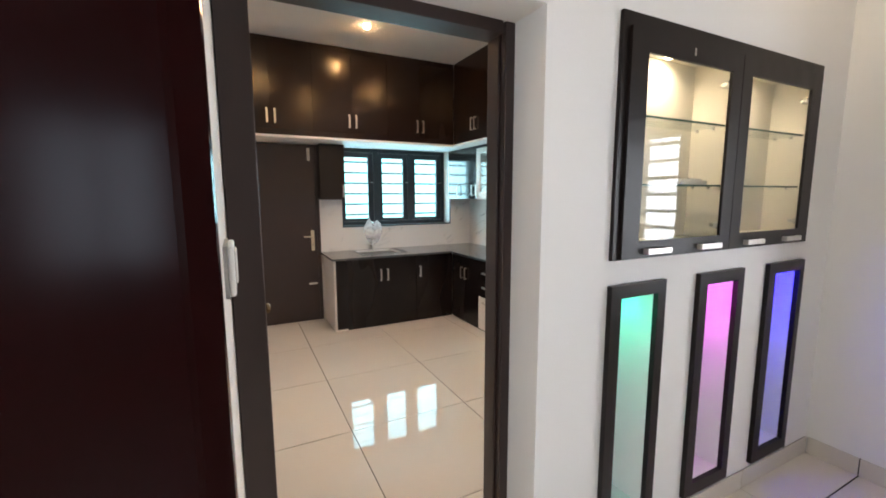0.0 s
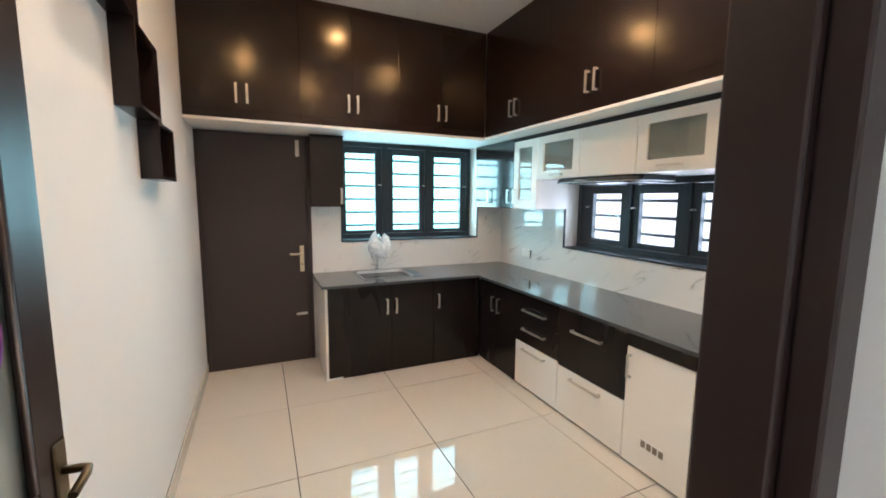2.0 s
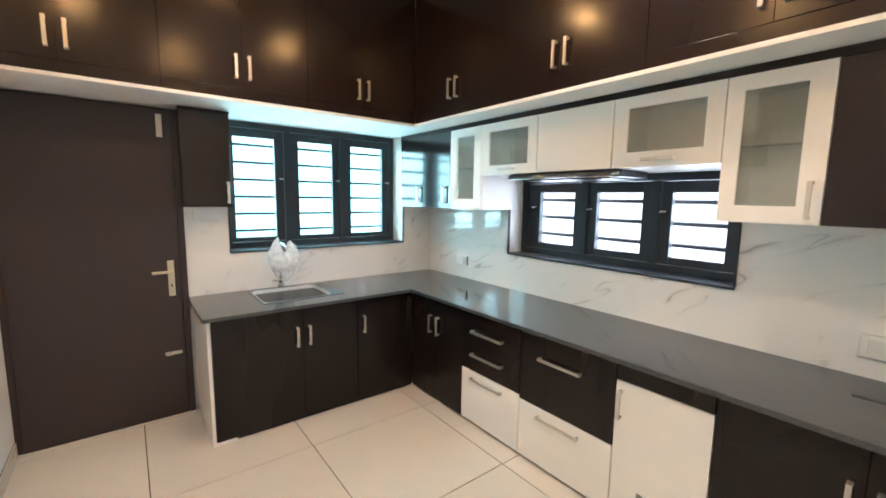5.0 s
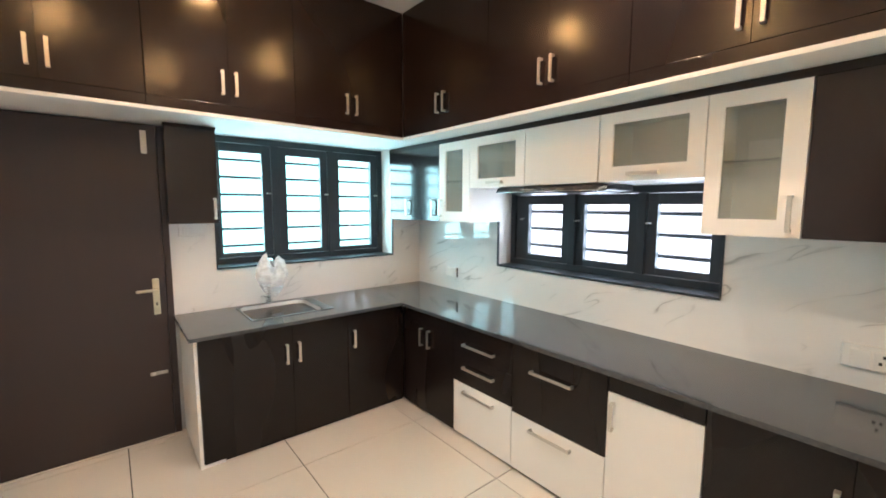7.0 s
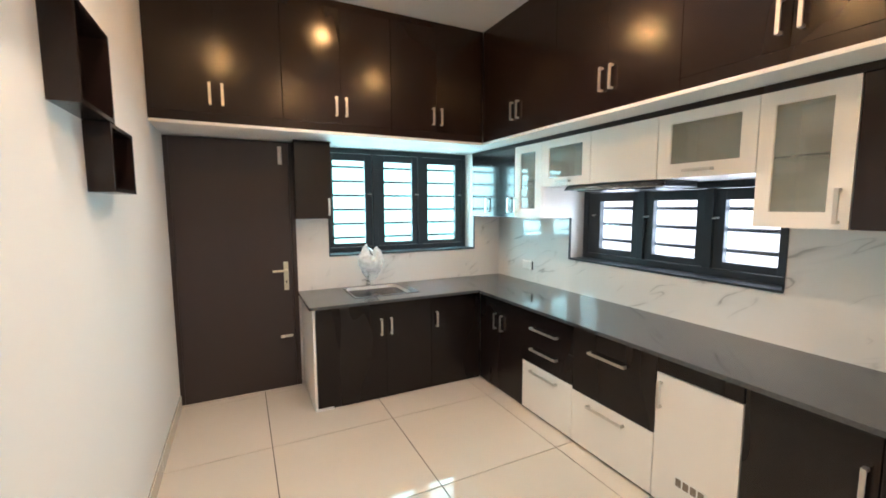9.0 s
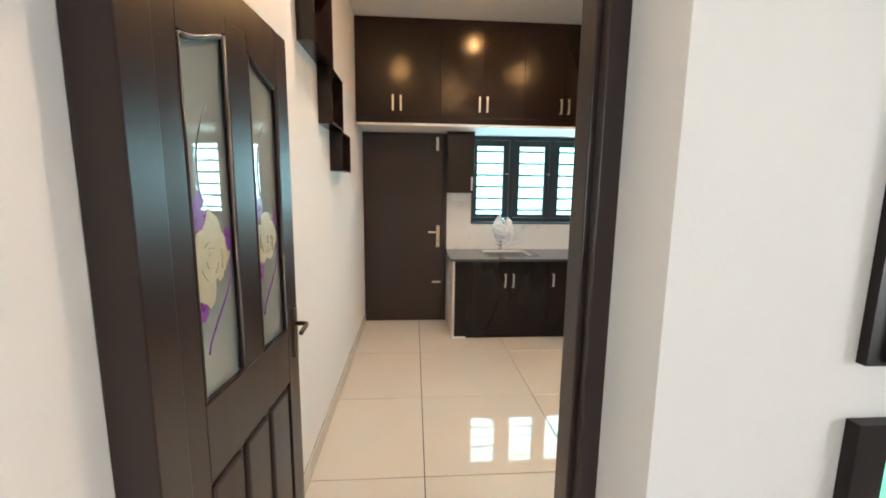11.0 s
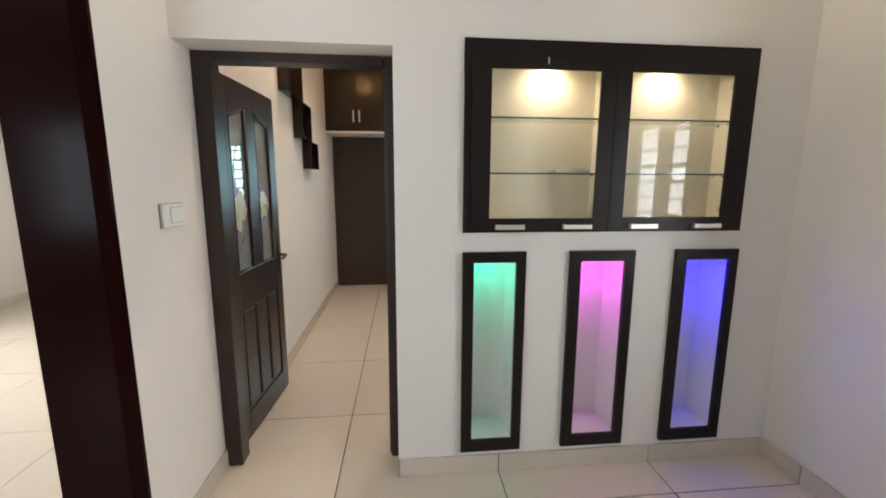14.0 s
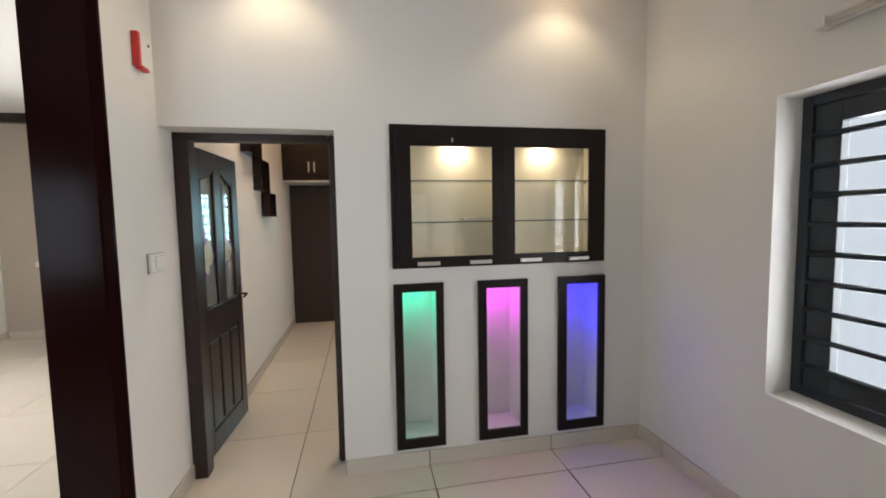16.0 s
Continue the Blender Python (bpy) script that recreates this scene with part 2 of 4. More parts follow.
HALLBULB = glow("dim_warm_bulb", (1.0, 0.68, 0.38), 160)
CASEBULB = glow("case_bulb", (1.0, 0.78, 0.48), 25)
LED = {"green": glow("green_led", (0.05, 1.0, 0.62), 5), "pink": glow("pink_led", (1.0, 0.22, 1.0), 5), "blue": glow("blue_led", (0.10, 0.07, 1.0), 7)}


def bag_plastic():
    m, n, l, b = shader("thin_white_plastic_bag", (0.85, 0.88, 0.90), 0.42)
    b.inputs["Transmission Weight"].default_value = 0.0
    b.inputs["Alpha"].default_value = 0.62
    geo = n.new("ShaderNodeNewGeometry")
    no = n.new("ShaderNodeTexNoise")
    no.inputs["Scale"].default_value, no.inputs["Detail"].default_value = 26, 6
    l.new(geo.outputs["Position"], no.inputs["Vector"])
    bp = n.new("ShaderNodeBump")
    bp.inputs["Strength"].default_value, bp.inputs["Distance"].default_value = 0.45, 0.012
    l.new(no.outputs["Fac"], bp.inputs["Height"])
    l.new(bp.outputs[0], b.inputs["Normal"])
    rg = n.new("ShaderNodeMapRange")
    rg.inputs["From Min"].default_value, rg.inputs["From Max"].default_value = 0.35, 0.65
    rg.inputs["To Min"].default_value, rg.inputs["To Max"].default_value = 0.65, 1.0
    l.new(no.outputs["Fac"], rg.inputs["Value"])
    xyz = n.new("ShaderNodeSeparateXYZ")
    l.new(geo.outputs["Position"], xyz.inputs[0])
    thick = n.new("ShaderNodeMapRange")
    thick.inputs["From Min"].default_value, thick.inputs["From Max"].default_value = 0.87, 1.11
    thick.inputs["To Min"].default_value, thick.inputs["To Max"].default_value = 0.06, 0.82
    l.new(xyz.outputs["Z"], thick.inputs["Value"])
    mul = n.new("ShaderNodeMath")
    mul.operation = "MULTIPLY"
    l.new(rg.outputs[0], mul.inputs[0])
    l.new(thick.outputs[0], mul.inputs[1])
    l.new(mul.outputs[0], b.inputs["Alpha"])
    return m


BAG = bag_plastic()

# ---- building blocks ----
ORIGIN = {}


def thing(name, at, label, category, group="", kind=""):
    ob = new(name)
    ob.empty_display_size = 0.05
    ob.location = at
    ORIGIN[ob.name] = Vector(at)
    return tagged(ob, label, category, group, kind)


def part(name, bm, material, parent=None, label=""):
    """Link a bmesh, made in world metres, as one mesh object under a thing or a part."""
    base = ORIGIN[parent.name] if parent else Vector((0, 0, 0))
    if parent:
        bmesh.ops.translate(bm, verts=bm.verts, vec=-base)
    me = bpy.data.meshes.new(name)
    bm.to_mesh(me)
    bm.free()
    me.materials.append(material)
    ob = new(name, me)
    if parent:
        ob.parent = parent
    ORIGIN[ob.name] = base
    return tagged(ob, label)


def add_box(bm, x0, x1, y0, y1, z0, z1, bevel=0.0):
    m = Matrix.LocRotScale(((x0 + x1) / 2, (y0 + y1) / 2, (z0 + z1) / 2), None, (abs(x1 - x0), abs(y1 - y0), abs(z1 - z0)))
    made = bmesh.ops.create_cube(bm, size=1, matrix=m)
    if bevel:
        edges = list({e for v in made["verts"] for e in v.link_edges})
        bmesh.ops.bevel(bm, geom=edges, offset=bevel, segments=2, profile=0.5, affect="EDGES")
    return bm


def box(x0, x1, y0, y1, z0, z1, bevel=0.0):
    return add_box(bmesh.new(), x0, x1, y0, y1, z0, z1, bevel)


def boxes(*cells, bevel=0.0):
    bm = bmesh.new()
    for c in cells:
        add_box(bm, *c, bevel)
    return bm


def tube(points, radius, sides=10):
    """A round bar along a line of points."""
    bm = bmesh.new()
    rings = []
    pts = [Vector(p) for p in points]
    for i, p in enumerate(pts):
        way = (pts[min(i + 1, len(pts) - 1)] - pts[max(i - 1, 0)]).normalized()
        side = way.cross(Vector((0, 0, 1)) if abs(way.z) < 0.9 else Vector((1, 0, 0))).normalized()
        up = side.cross(way)
        rings.append([bm.verts.new(p + radius * (math.cos(a) * side + math.sin(a) * up)) for a in [2 * math.pi * k / sides for k in range(sides)]])
    for a, b in zip(rings, rings[1:]):
        for k in range(sides):
            bm.faces.new((a[k], a[(k + 1) % sides], b[(k + 1) % sides], b[k])).smooth = True
    bm.faces.new(rings[0][::-1])
    bm.faces.new(rings[-1])
    bmesh.ops.recalc_face_normals(bm, faces=bm.faces)
    return bm


def disc(x, y, z0, z1, r, sides=28, r2=None):
    bm = bmesh.new()
    bmesh.ops.create_cone(bm, cap_ends=True, segments=sides, radius1=r, radius2=r2 or r, depth=z1 - z0, matrix=Matrix.Translation((x, y, (z0 + z1) / 2)))
    return bm


def prism(outline, axis, a, b):
    """A solid from an outline of (u, z) between a and b along the axis x or y."""
    bm = bmesh.new()
    place = (lambda u, z, d: (d, u, z)) if axis == "x" else (lambda u, z, d: (u, d, z))
    lo = [bm.verts.new(place(u, z, a)) for u, z in outline]
    hi = [bm.verts.new(place(u, z, b)) for u, z in outline]
    bm.faces.new(lo)
    bm.faces.new(hi[::-1])
    k = len(outline)
    for i in range(k):
        bm.faces.new((lo[i], lo[(i + 1) % k], hi[(i + 1) % k], hi[i]))
    bmesh.ops.recalc_face_normals(bm, faces=bm.faces)
    return bm


def wall_mesh(axis, u0, u1, d0, d1, z0, z1, holes=()):
    """A wall across u and z, from d0 to d1 in depth, with openings (u0, u1, z0, z1) cut right through it.
    axis: the way that u runs, x or y."""
    us = sorted({u0, u1, *[v for h in holes for v in h[:2] if u0 < v < u1]})
    zs = sorted({z0, z1, *[v for h in holes for v in h[2:] if z0 < v < z1]})
    bm = bmesh.new()
    put = (lambda u, d, z: (u, d, z)) if axis == "x" else (lambda u, d, z: (d, u, z))
    vert = {}

    def v(u, d, z):
        if (u, d, z) not in vert:
            vert[u, d, z] = bm.verts.new(put(u, d, z))
        return vert[u, d, z]

    def solid(i, j):
        if not (0 <= i < len(us) - 1 and 0 <= j < len(zs) - 1):
            return False
        u, z = (us[i] + us[i + 1]) / 2, (zs[j] + zs[j + 1]) / 2
        return not any(h[0] < u < h[1] and h[2] < z < h[3] for h in holes)

    for i in range(len(us) - 1):
        for j in range(len(zs) - 1):
            if not solid(i, j):
                continue
            a, b, c, e = us[i], us[i + 1], zs[j], zs[j + 1]
            bm.faces.new((v(a, d0, c), v(b, d0, c), v(b, d0, e), v(a, d0, e)))
            bm.faces.new((v(a, d1, c), v(b, d1, c), v(b, d1, e), v(a, d1, e)))
            for di, dj, p, q in ((-1, 0, (a, c), (a, e)), (1, 0, (b, c), (b, e)), (0, -1, (a, c), (b, c)), (0, 1, (a, e), (b, e))):
                if not solid(i + di, j + dj):
                    bm.faces.new((v(p[0], d0, p[1]), v(q[0], d0, q[1]), v(q[0], d1, q[1]), v(p[0], d1, p[1])))
    bmesh.ops.recalc_face_normals(bm, faces=bm.faces)
    return bm


def setting(name, bm, material, label, category=""):
    return tagged(part(name, bm, material), label, category or name.split("_")[0], kind="structure")


def bar_handle(parent, face, across, z, length, upright=True, axis="y", sign=-1, material=None, width=0.016, reach=0.03):
    """A flat bar handle on two feet. face: the front's plane on the axis that it looks along; across: its place along the front."""
    h, w, t = length / 2, width / 2, 0.008
    cells = []
    near, far = face + sign * reach, face + sign * (reach - t)
    for lo, hi, n0, n1 in ((-h, h, near, far), (-h, -h + 0.012, far, face), (h - 0.012, h, far, face)):
        u = (across - w, across + w) if upright else (across + lo, across + hi)
        zz = (z + lo, z + hi) if upright else (z - w, z + w)
        d = tuple(sorted((n0, n1)))
        cells.append((*u, *d, *zz) if axis == "y" else (*d, *u, *zz))
    return part("handle", boxes(*cells, bevel=0.0015), material or NICKEL, parent, "satin metal bar handle")


# ---- the large structure ----
XW, XK, XH, YP, YK, YN, TOP = -0.06, 2.867, 2.80, 0.985, 1.238, 4.90, 2.98
SOFFIT, SLAB = 2.047, 2.067

setting("wall_west", wall_mesh("y", -3.2, 5.05, -0.32, XW, 0, TOP, [(-1.9, 0.535, -1, 2.72)]), PAINT, "white painted plaster wall with a wide open portal", "wall")
setting("wall_partition", wall_mesh("x", XW, 3.03, YP, YK, 0, TOP, [(XW - 1, 0.83, -1, 2.03), (1.164, 2.479, 1.256, 2.041), (1.184, 1.4, 0.177, 1.094), (1.702, 1.936, 0.177, 1.094), (2.238, 2.475, 0.177, 1.094)]), PAINT, "white painted wall with a doorway, a display case and three light niches", "wall")
setting("wall_north", wall_mesh("x", XW, 3.09, YN, 5.15, 0, TOP, [(XW - 1, 0.82, -1, 2.042), (1.10, 2.547, 1.10, 2.05)]), PAINT, "white painted kitchen wall with a door and a window", "wall")
setting("wall_east_kitchen", wall_mesh("y", YK, YN, XK, 3.09, 0, TOP, [(2.352, 3.85, 1.09, 1.67)]), PAINT, "white painted kitchen wall with a low wide window", "wall")
setting("wall_east_hall", wall_mesh("y", -3.2, YP, XH, 3.03, 0, TOP, [(-1.335, 0.115, 0.68, 2.035)]), PAINT, "white painted hall wall with a deep window opening", "wall")
setting("wall_south", wall_mesh("x", -3.8, 3.03, -3.4, -3.2, 0, TOP, [(0.72, 2.08, 0.85, 2.05), (-1.55, -0.55, 0.8, 2.2), (-3.25, -2.25, 0.8, 2.2)]), PAINT, "white painted wall with three windows", "wall")
setting("wall_left_room_west", wall_mesh("y", -3.4, 5.25, -4.0, -3.8, 0, TOP, [(1.5, 3.0, 0.8, 2.2)]), PAINT, "white painted wall of the adjoining room", "wall")
setting("wall_left_room_north", box(-3.8, -0.32, 5.05, 5.25, 0, TOP), BEIGE, "beige painted wall of the adjoining room", "wall")
setting("ceiling_kitchen", box(XW, 3.09, YK, 5.15, TOP, TOP + 0.12), CEIL, "plain white painted kitchen ceiling", "ceiling")
setting("ceiling_hall", box(XW, 3.03, -3.4, YK, TOP, TOP + 0.12), CEIL, "plain white painted hall ceiling", "ceiling")
setting("ceiling_left_room", box(-4.0, XW, -3.4, 5.25, TOP + 0.003, TOP + 0.12), CEIL, "plain white painted ceiling of the adjoining room", "ceiling")
setting("loft_slab", boxes((XW, XK, 4.378, YN, SOFFIT, SLAB), (2.328, XK, YK, 4.378, SOFFIT, SLAB), bevel=0.002), PAINT, "white painted loft slab under the high cabinets", "slab")
setting("backsplash_north", wall_mesh("x", 0.828, 2.857, 4.89, YN, 0.80, SOFFIT, [(1.10, 2.547, 1.10, 2.05)]), MARBLE, "white marble-look tiled backsplash with grey veins", "backsplash")
setting("backsplash_east", wall_mesh("y", YK, 4.89, 2.857, XK, 0.80, SOFFIT, [(2.352, 3.85, 1.09, 1.67)]), MARBLE, "white marble-look tiled backsplash with grey veins", "backsplash")
# dark edging round the tiled window openings
setting("trim_north_window", boxes((1.094, 1.102, 4.882, 4.90, 1.092, SOFFIT), (2.545, 2.553, 4.882, 4.90, 1.092, 1.43), (1.102, 2.545, 4.880, 5.06, 1.090, 1.104)), BLACKWIN, "thin dark edging round the kitchen window", "trim")
setting("trim_east_window", boxes((2.849, 2.867, 3.848, 3.856, 1.082, 1.43), (2.847, 3.0, 2.346, 3.848, 1.080, 1.094), (2.849, 2.867, 2.344, 2.352, 1.094, 1.43)), BLACKWIN, "thin dark edging round the low kitchen window", "trim")

# portal lining of polished dark wood, with a chamfered edge
jamb = bmesh.new()
outline = [(-0.325, 0.545), (-0.325, 0.515), (-0.096, 0.515), (-0.088, 0.520), (-0.057, 0.532), (-0.055, 0.545)]
lo = [jamb.verts.new((x, y, 0.0)) for x, y in outline]
hi = [jamb.verts.new((x, y, 2.72)) for x, y in outline]
jamb.faces.new(lo), jamb.faces.new(hi[::-1])
for i in range(6):
    jamb.faces.new((lo[i], lo[(i + 1) % 6], hi[(i + 1) % 6], hi[i]))
bmesh.ops.recalc_face_normals(jamb, faces=jamb.faces)
setting("portal_jamb", jamb, POSTWOOD, "polished dark red-brown wooden portal jamb", "trim")
setting("portal_lining", boxes((-0.325, -0.055, -1.9, 0.513, 2.70, 2.722), (-0.325, -0.055, -1.902, -1.88, 0, 2.70), bevel=0.003), POSTWOOD, "polished dark wooden lining of the portal", "trim")

# ---- doors ----
door = thing("door_1", (0.38, 4.87, 0), "closed dark brown flush kitchen back door with nickel fittings", "door", kind="structure")
part("door_frame", boxes((XW, XW + 0.03, 4.86, 4.98, 0, 2.040), (0.79, 0.826, 4.855, 4.98, 0, 2.040), (XW + 0.03, 0.79, 4.86, 4.98, 2.03, 2.040), bevel=0.002), DOORWOOD, door)
part("door_leaf", box(XW + 0.032, 0.787, 4.848, 4.888, 0.012, 2.036, 0.003), DOORWOOD, door)
part("door_board", box(XW + 0.03, 0.79, 4.90, 4.97, 0, 2.03), DOORWOOD, door)
part("threshold", box(XW, 0.826, 4.84, 4.98, 0.0, 0.009, 0.003), TILE, door, "cream tile threshold")
lock = part("lock_plate", box(0.715, 0.752, 4.841, 4.849, 0.84, 1.075, 0.003), SATINBRASS, door, "long satin nickel lock plate")
part("lever_handle", boxes((0.724, 0.744, 4.792, 4.842, 0.996, 1.016), (0.628, 0.744, 4.788, 4.803, 0.997, 1.015), bevel=0.005), SATINBRASS, door, "satin nickel lever handle")
part("keyhole", box(0.729, 0.738, 4.8395, 4.8415, 0.90, 0.92), DARKPLASTIC, door)
part("door_bolt", boxes((0.672, 0.768, 4.838, 4.849, 0.44, 0.462), (0.682, 0.702, 4.815, 4.84, 0.444, 0.458), bevel=0.003), NICKEL, door, "satin metal sliding bolt")
part("top_bolt", boxes((0.706, 0.737, 4.836, 4.849, 1.86, 2.0), (0.714, 0.728, 4.822, 4.838, 1.87, 1.99), bevel=0.003), NICKEL, door, "satin metal tower bolt")

setting("door_frame", boxes((XW + 0.002, 0.022, 1.140, 1.236, 0, 2.03), (0.782, 0.83, 1.168, 1.236, 0, 2.03), (0.792, 0.83, 1.140, 1.1675, 0, 2.03), (0.022, 0.782, 1.140, 1.236, 1.990, 2.03), bevel=0.003), WOOD, "dark brown painted wooden door frame set back in the wall", "door frame")

leaf = thing("door_2", (0.006, 1.19, 0), "open dark brown panelled door with two painted glass panes", "door", kind="structure")
LX0, LX1 = -0.012, 0.025
Y0, Y1, ZB, ZT = 1.240, 2.005, 0.012, 1.985


def arch(y):
    """Height of the glass's top, rising to the middle of the leaf in a gentle swept curve."""
    u = abs(y - 1.6425) / 0.2635
    return 1.868 - 0.064 * (0.5 - 0.5 * math.cos(math.pi * min(u, 1)))


part("stile", box(LX0, LX1, Y0, 1.379, ZB, ZT, 0.003), WOOD, leaf)
part("stile", box(LX0, LX1, 1.906, Y1, ZB, ZT, 0.003), WOOD, leaf)
part("mullion", box(LX0, LX1, 1.585, 1.700, 0.965, 1.90, 0.003), WOOD, leaf)
for a, b in ((1.379, 1.585), (1.700, 1.906)):
    ys = [a + (b - a) * k / 10 for k in range(11)]
    part("top_rail", prism([(a, ZT), (b, ZT)] + [(y, arch(y)) for y in ys[::-1]], "x", LX0, LX1), WOOD, leaf)
    part("glass_pane", prism([(a, 0.965), (b, 0.965)] + [(y, arch(y)) for y in ys[::-1]], "x", 0.003, 0.008), DOORGLASS, leaf, "etched glass pane painted with flowers")
    bead = [Vector((0.020, a + 0.006, 0.972)), Vector((0.020, b - 0.006, 0.972))] + [Vector((0.020, min(max(y, a + 0.006), b - 0.006), arch(y) - 0.008)) for y in ys[::-1]] + [Vector((0.020, a + 0.006, 0.972))]
    part("bead", tube(bead, 0.007, 8), WOOD, leaf)
part("top_rail", box(LX0, LX1, 1.585, 1.700, 1.90, ZT, 0.0), WOOD, leaf)
part("lock_rail", box(LX0, LX1, 1.379, 1.906, 0.765, 0.965, 0.003), WOOD, leaf)
part("bottom_rail", box(LX0, LX1, 1.379, 1.906, ZB, 0.155, 0.003), WOOD, leaf)
part("panel_back", box(LX0 + 0.010, LX1 - 0.014, 1.379, 1.906, 0.155, 0.765), WOOD, leaf)
for y in (1.392, 1.5665, 1.741):
    part("raised_panel", box(LX0 + 0.012, LX1 - 0.002, y, y + 0.152, 0.175, 0.745, 0.010), WOOD, leaf)
part("handle_plate", box(0.025, 0.031, 1.953, 1.993, 0.838, 1.030, 0.003), BRASS, leaf, "worn antique brass handle plate")
part("lever_handle", tube([(0.028, 1.973, 0.968), (0.060, 1.973, 0.968), (0.072, 1.970, 0.968), (0.075, 1.956, 0.966), (0.072, 1.905, 0.954)], 0.0085), BRASS, leaf, "worn antique brass lever")
for z in (0.3, 1.05, 1.8):
    part("hinge", tube([(0.026, 1.2375, z - 0.05), (0.026, 1.2375, z + 0.05)], 0.006), WOOD, leaf)


def petals(cy, cz, size, material, name, seed, parts=9, squash=1.25):
    """A painted flower head on the glass: a few lobed, flat blots, thin as paint."""
    rnd = random.Random(seed)
    bm = bmesh.new()
    for k in range(parts):
        a = rnd.uniform(0, 6.28)
        r = size * rnd.uniform(0.15, 0.75)
        y, z, s = cy + r * math.cos(a), cz + r * math.sin(a) * squash, size * rnd.uniform(0.35, 0.6)
        wob = [rnd.uniform(0.75, 1.2) for _ in range(14)]
        ring = [bm.verts.new((0.0086 + 0.0002 * k, min(max(y + s * w * math.cos(6.283 * i / 14), 0), 3), z + s * w * squash * math.sin(6.283 * i / 14))) for i, w in enumerate(wob)]
        bm.faces.new(ring)
    return part(name, bm, material, leaf)


for n_pane, (cy, top) in enumerate(((1.482, 1.43), (1.803, 1.43))):
    petals(cy - 0.048, top - 0.02, 0.042, LILAC, "painted_flower", 11 + n_pane, 6)
    petals(cy - 0.010, top - 0.13, 0.076, IVORY, "painted_flower", 21 + n_pane, 15)
    petals(cy + 0.062, top - 0.09, 0.028, LILAC, "painted_petal", 31 + n_pane, 4, 1.9)
    petals(cy - 0.050, top - 0.225, 0.032, LILAC, "painted_petal", 41 + n_pane, 4, 1.7)
    rnd = random.Random(51 + n_pane)
    for k in range(7):
        a0, rad = rnd.uniform(0, 6.28), 0.014 + 0.006 * k
        curl = [(0.0122, cy - 0.010 + rad * math.cos(a0 + 0.17 * j), top - 0.13 + 1.2 * rad * math.sin(a0 + 0.17 * j)) for j in range(6)]
        part("painted_line", tube(curl, 0.0009, 6), ROSELINE, leaf)
    stem = [(0.0092, cy + 0.085 - 0.11 * u + 0.02 * math.sin(5 * u), top - 0.14 - 0.22 * u) for u in [k / 10 for k in range(11)]]
    part("painted_stem", tube(stem, 0.0022, 6), LILAC, leaf)
    twig = [(0.0092, cy - 0.03 + 0.05 * u - 0.03 * math.sin(3 * u), top + 0.02 + 0.22 * u) for u in [k / 10 for k in range(11)]]
    part("painted_stem", tube(twig, 0.0014, 6), STEM, leaf)

# the leaf stands open a touch short of the wall
leaf.location, leaf.rotation_euler = (-0.044, 1.19, 0), (0, 0, radians(-3.5))

# ---- windows ----


def window(name, axis, front, inward, panes, lo, hi, zb, zt, pz, bars, label, rod=0.0135, inside=False):
    """Three barred sashes in a dark frame. front: the frame's inner plane; inward: the way into the room along the depth axis;
    panes: clear spans; lo, hi, zb, zt: the opening; pz: the glass's heights; bars: heights of the rods."""
    mid = (lo + hi) / 2
    at = (mid, front, zb) if axis == "x" else (front, mid, zb)
    w = thing(name, at, label, "window", kind="structure")
    back = front - inward * 0.07

    def slab(u0, u1, d0, d1, z0, z1):
        d = sorted((d0, d1))
        return (u0, u1, *d, z0, z1) if axis == "x" else (*d, u0, u1, z0, z1)

    edges = [lo] + [(panes[i][1] + panes[i + 1][0]) / 2 for i in range(len(panes) - 1)] + [hi]
    part("window_frame", boxes(slab(lo, lo + 0.045, front, back, zb, zt), slab(hi - 0.045, hi, front, back, zb, zt), slab(lo + 0.045, hi - 0.045, front, back, zb, zb + 0.045), slab(lo + 0.045, hi - 0.045, front, back, zt - 0.045, zt), bevel=0.003), BLACKWIN, w)
    for e in edges[1:-1]:
        part("mullion", box(*slab(e - 0.026, e + 0.026, front + inward * 0.006, back, zb + 0.045, zt - 0.045), 0.003), BLACKWIN, w)
    for k, (p0, p1) in enumerate(panes):
        a = lo + 0.045 if k == 0 else edges[k] + 0.026
        b = hi - 0.045 if k == len(panes) - 1 else edges[k + 1] - 0.026
        s0, s1 = front - inward * 0.014, back + inward * 0.012
        sash = part("sash", boxes(slab(a + 0.002, p0, s0, s1, zb + 0.047, zt - 0.047), slab(p1, b - 0.002, s0, s1, zb + 0.047, zt - 0.047), slab(p0, p1, s0, s1, zb + 0.047, pz[0]), slab(p0, p1, s0, s1, pz[1], zt - 0.047), bevel=0.003), BLACKWIN, w)
        glass_pane = part("pane", box(*slab(p0 - 0.004, p1 + 0.004, (s0 + s1) / 2 - 0.002, (s0 + s1) / 2 + 0.002, pz[0] - 0.004, pz[1] + 0.004)), PANE, sash)
        glass_pane.visible_shadow = False
        for z in bars:
            d, u0, u1 = (front - inward * 0.004, a, b) if inside else (back - inward * 0.012, p0 - 0.02, p1 + 0.02)
            line = [(u0, d, z), (u1, d, z)] if axis == "x" else [(d, u0, z), (d, u1, z)]
            part("bar", tube(line, rod, 8), BLACKWIN, w)
        d = front + inward * 0.012
        u, latch_z = p1 + 0.03, (pz[0] + pz[1]) / 2 + (0.07 if pz[1] - pz[0] < 0.8 else 0.2)
        part("latch", box(*slab(u, u + 0.030, front - inward * 0.014, d, latch_z, latch_z + 0.012), 0.002), STEEL if pz[1] - pz[0] < 0.8 else BLACKWIN, w)
    return w


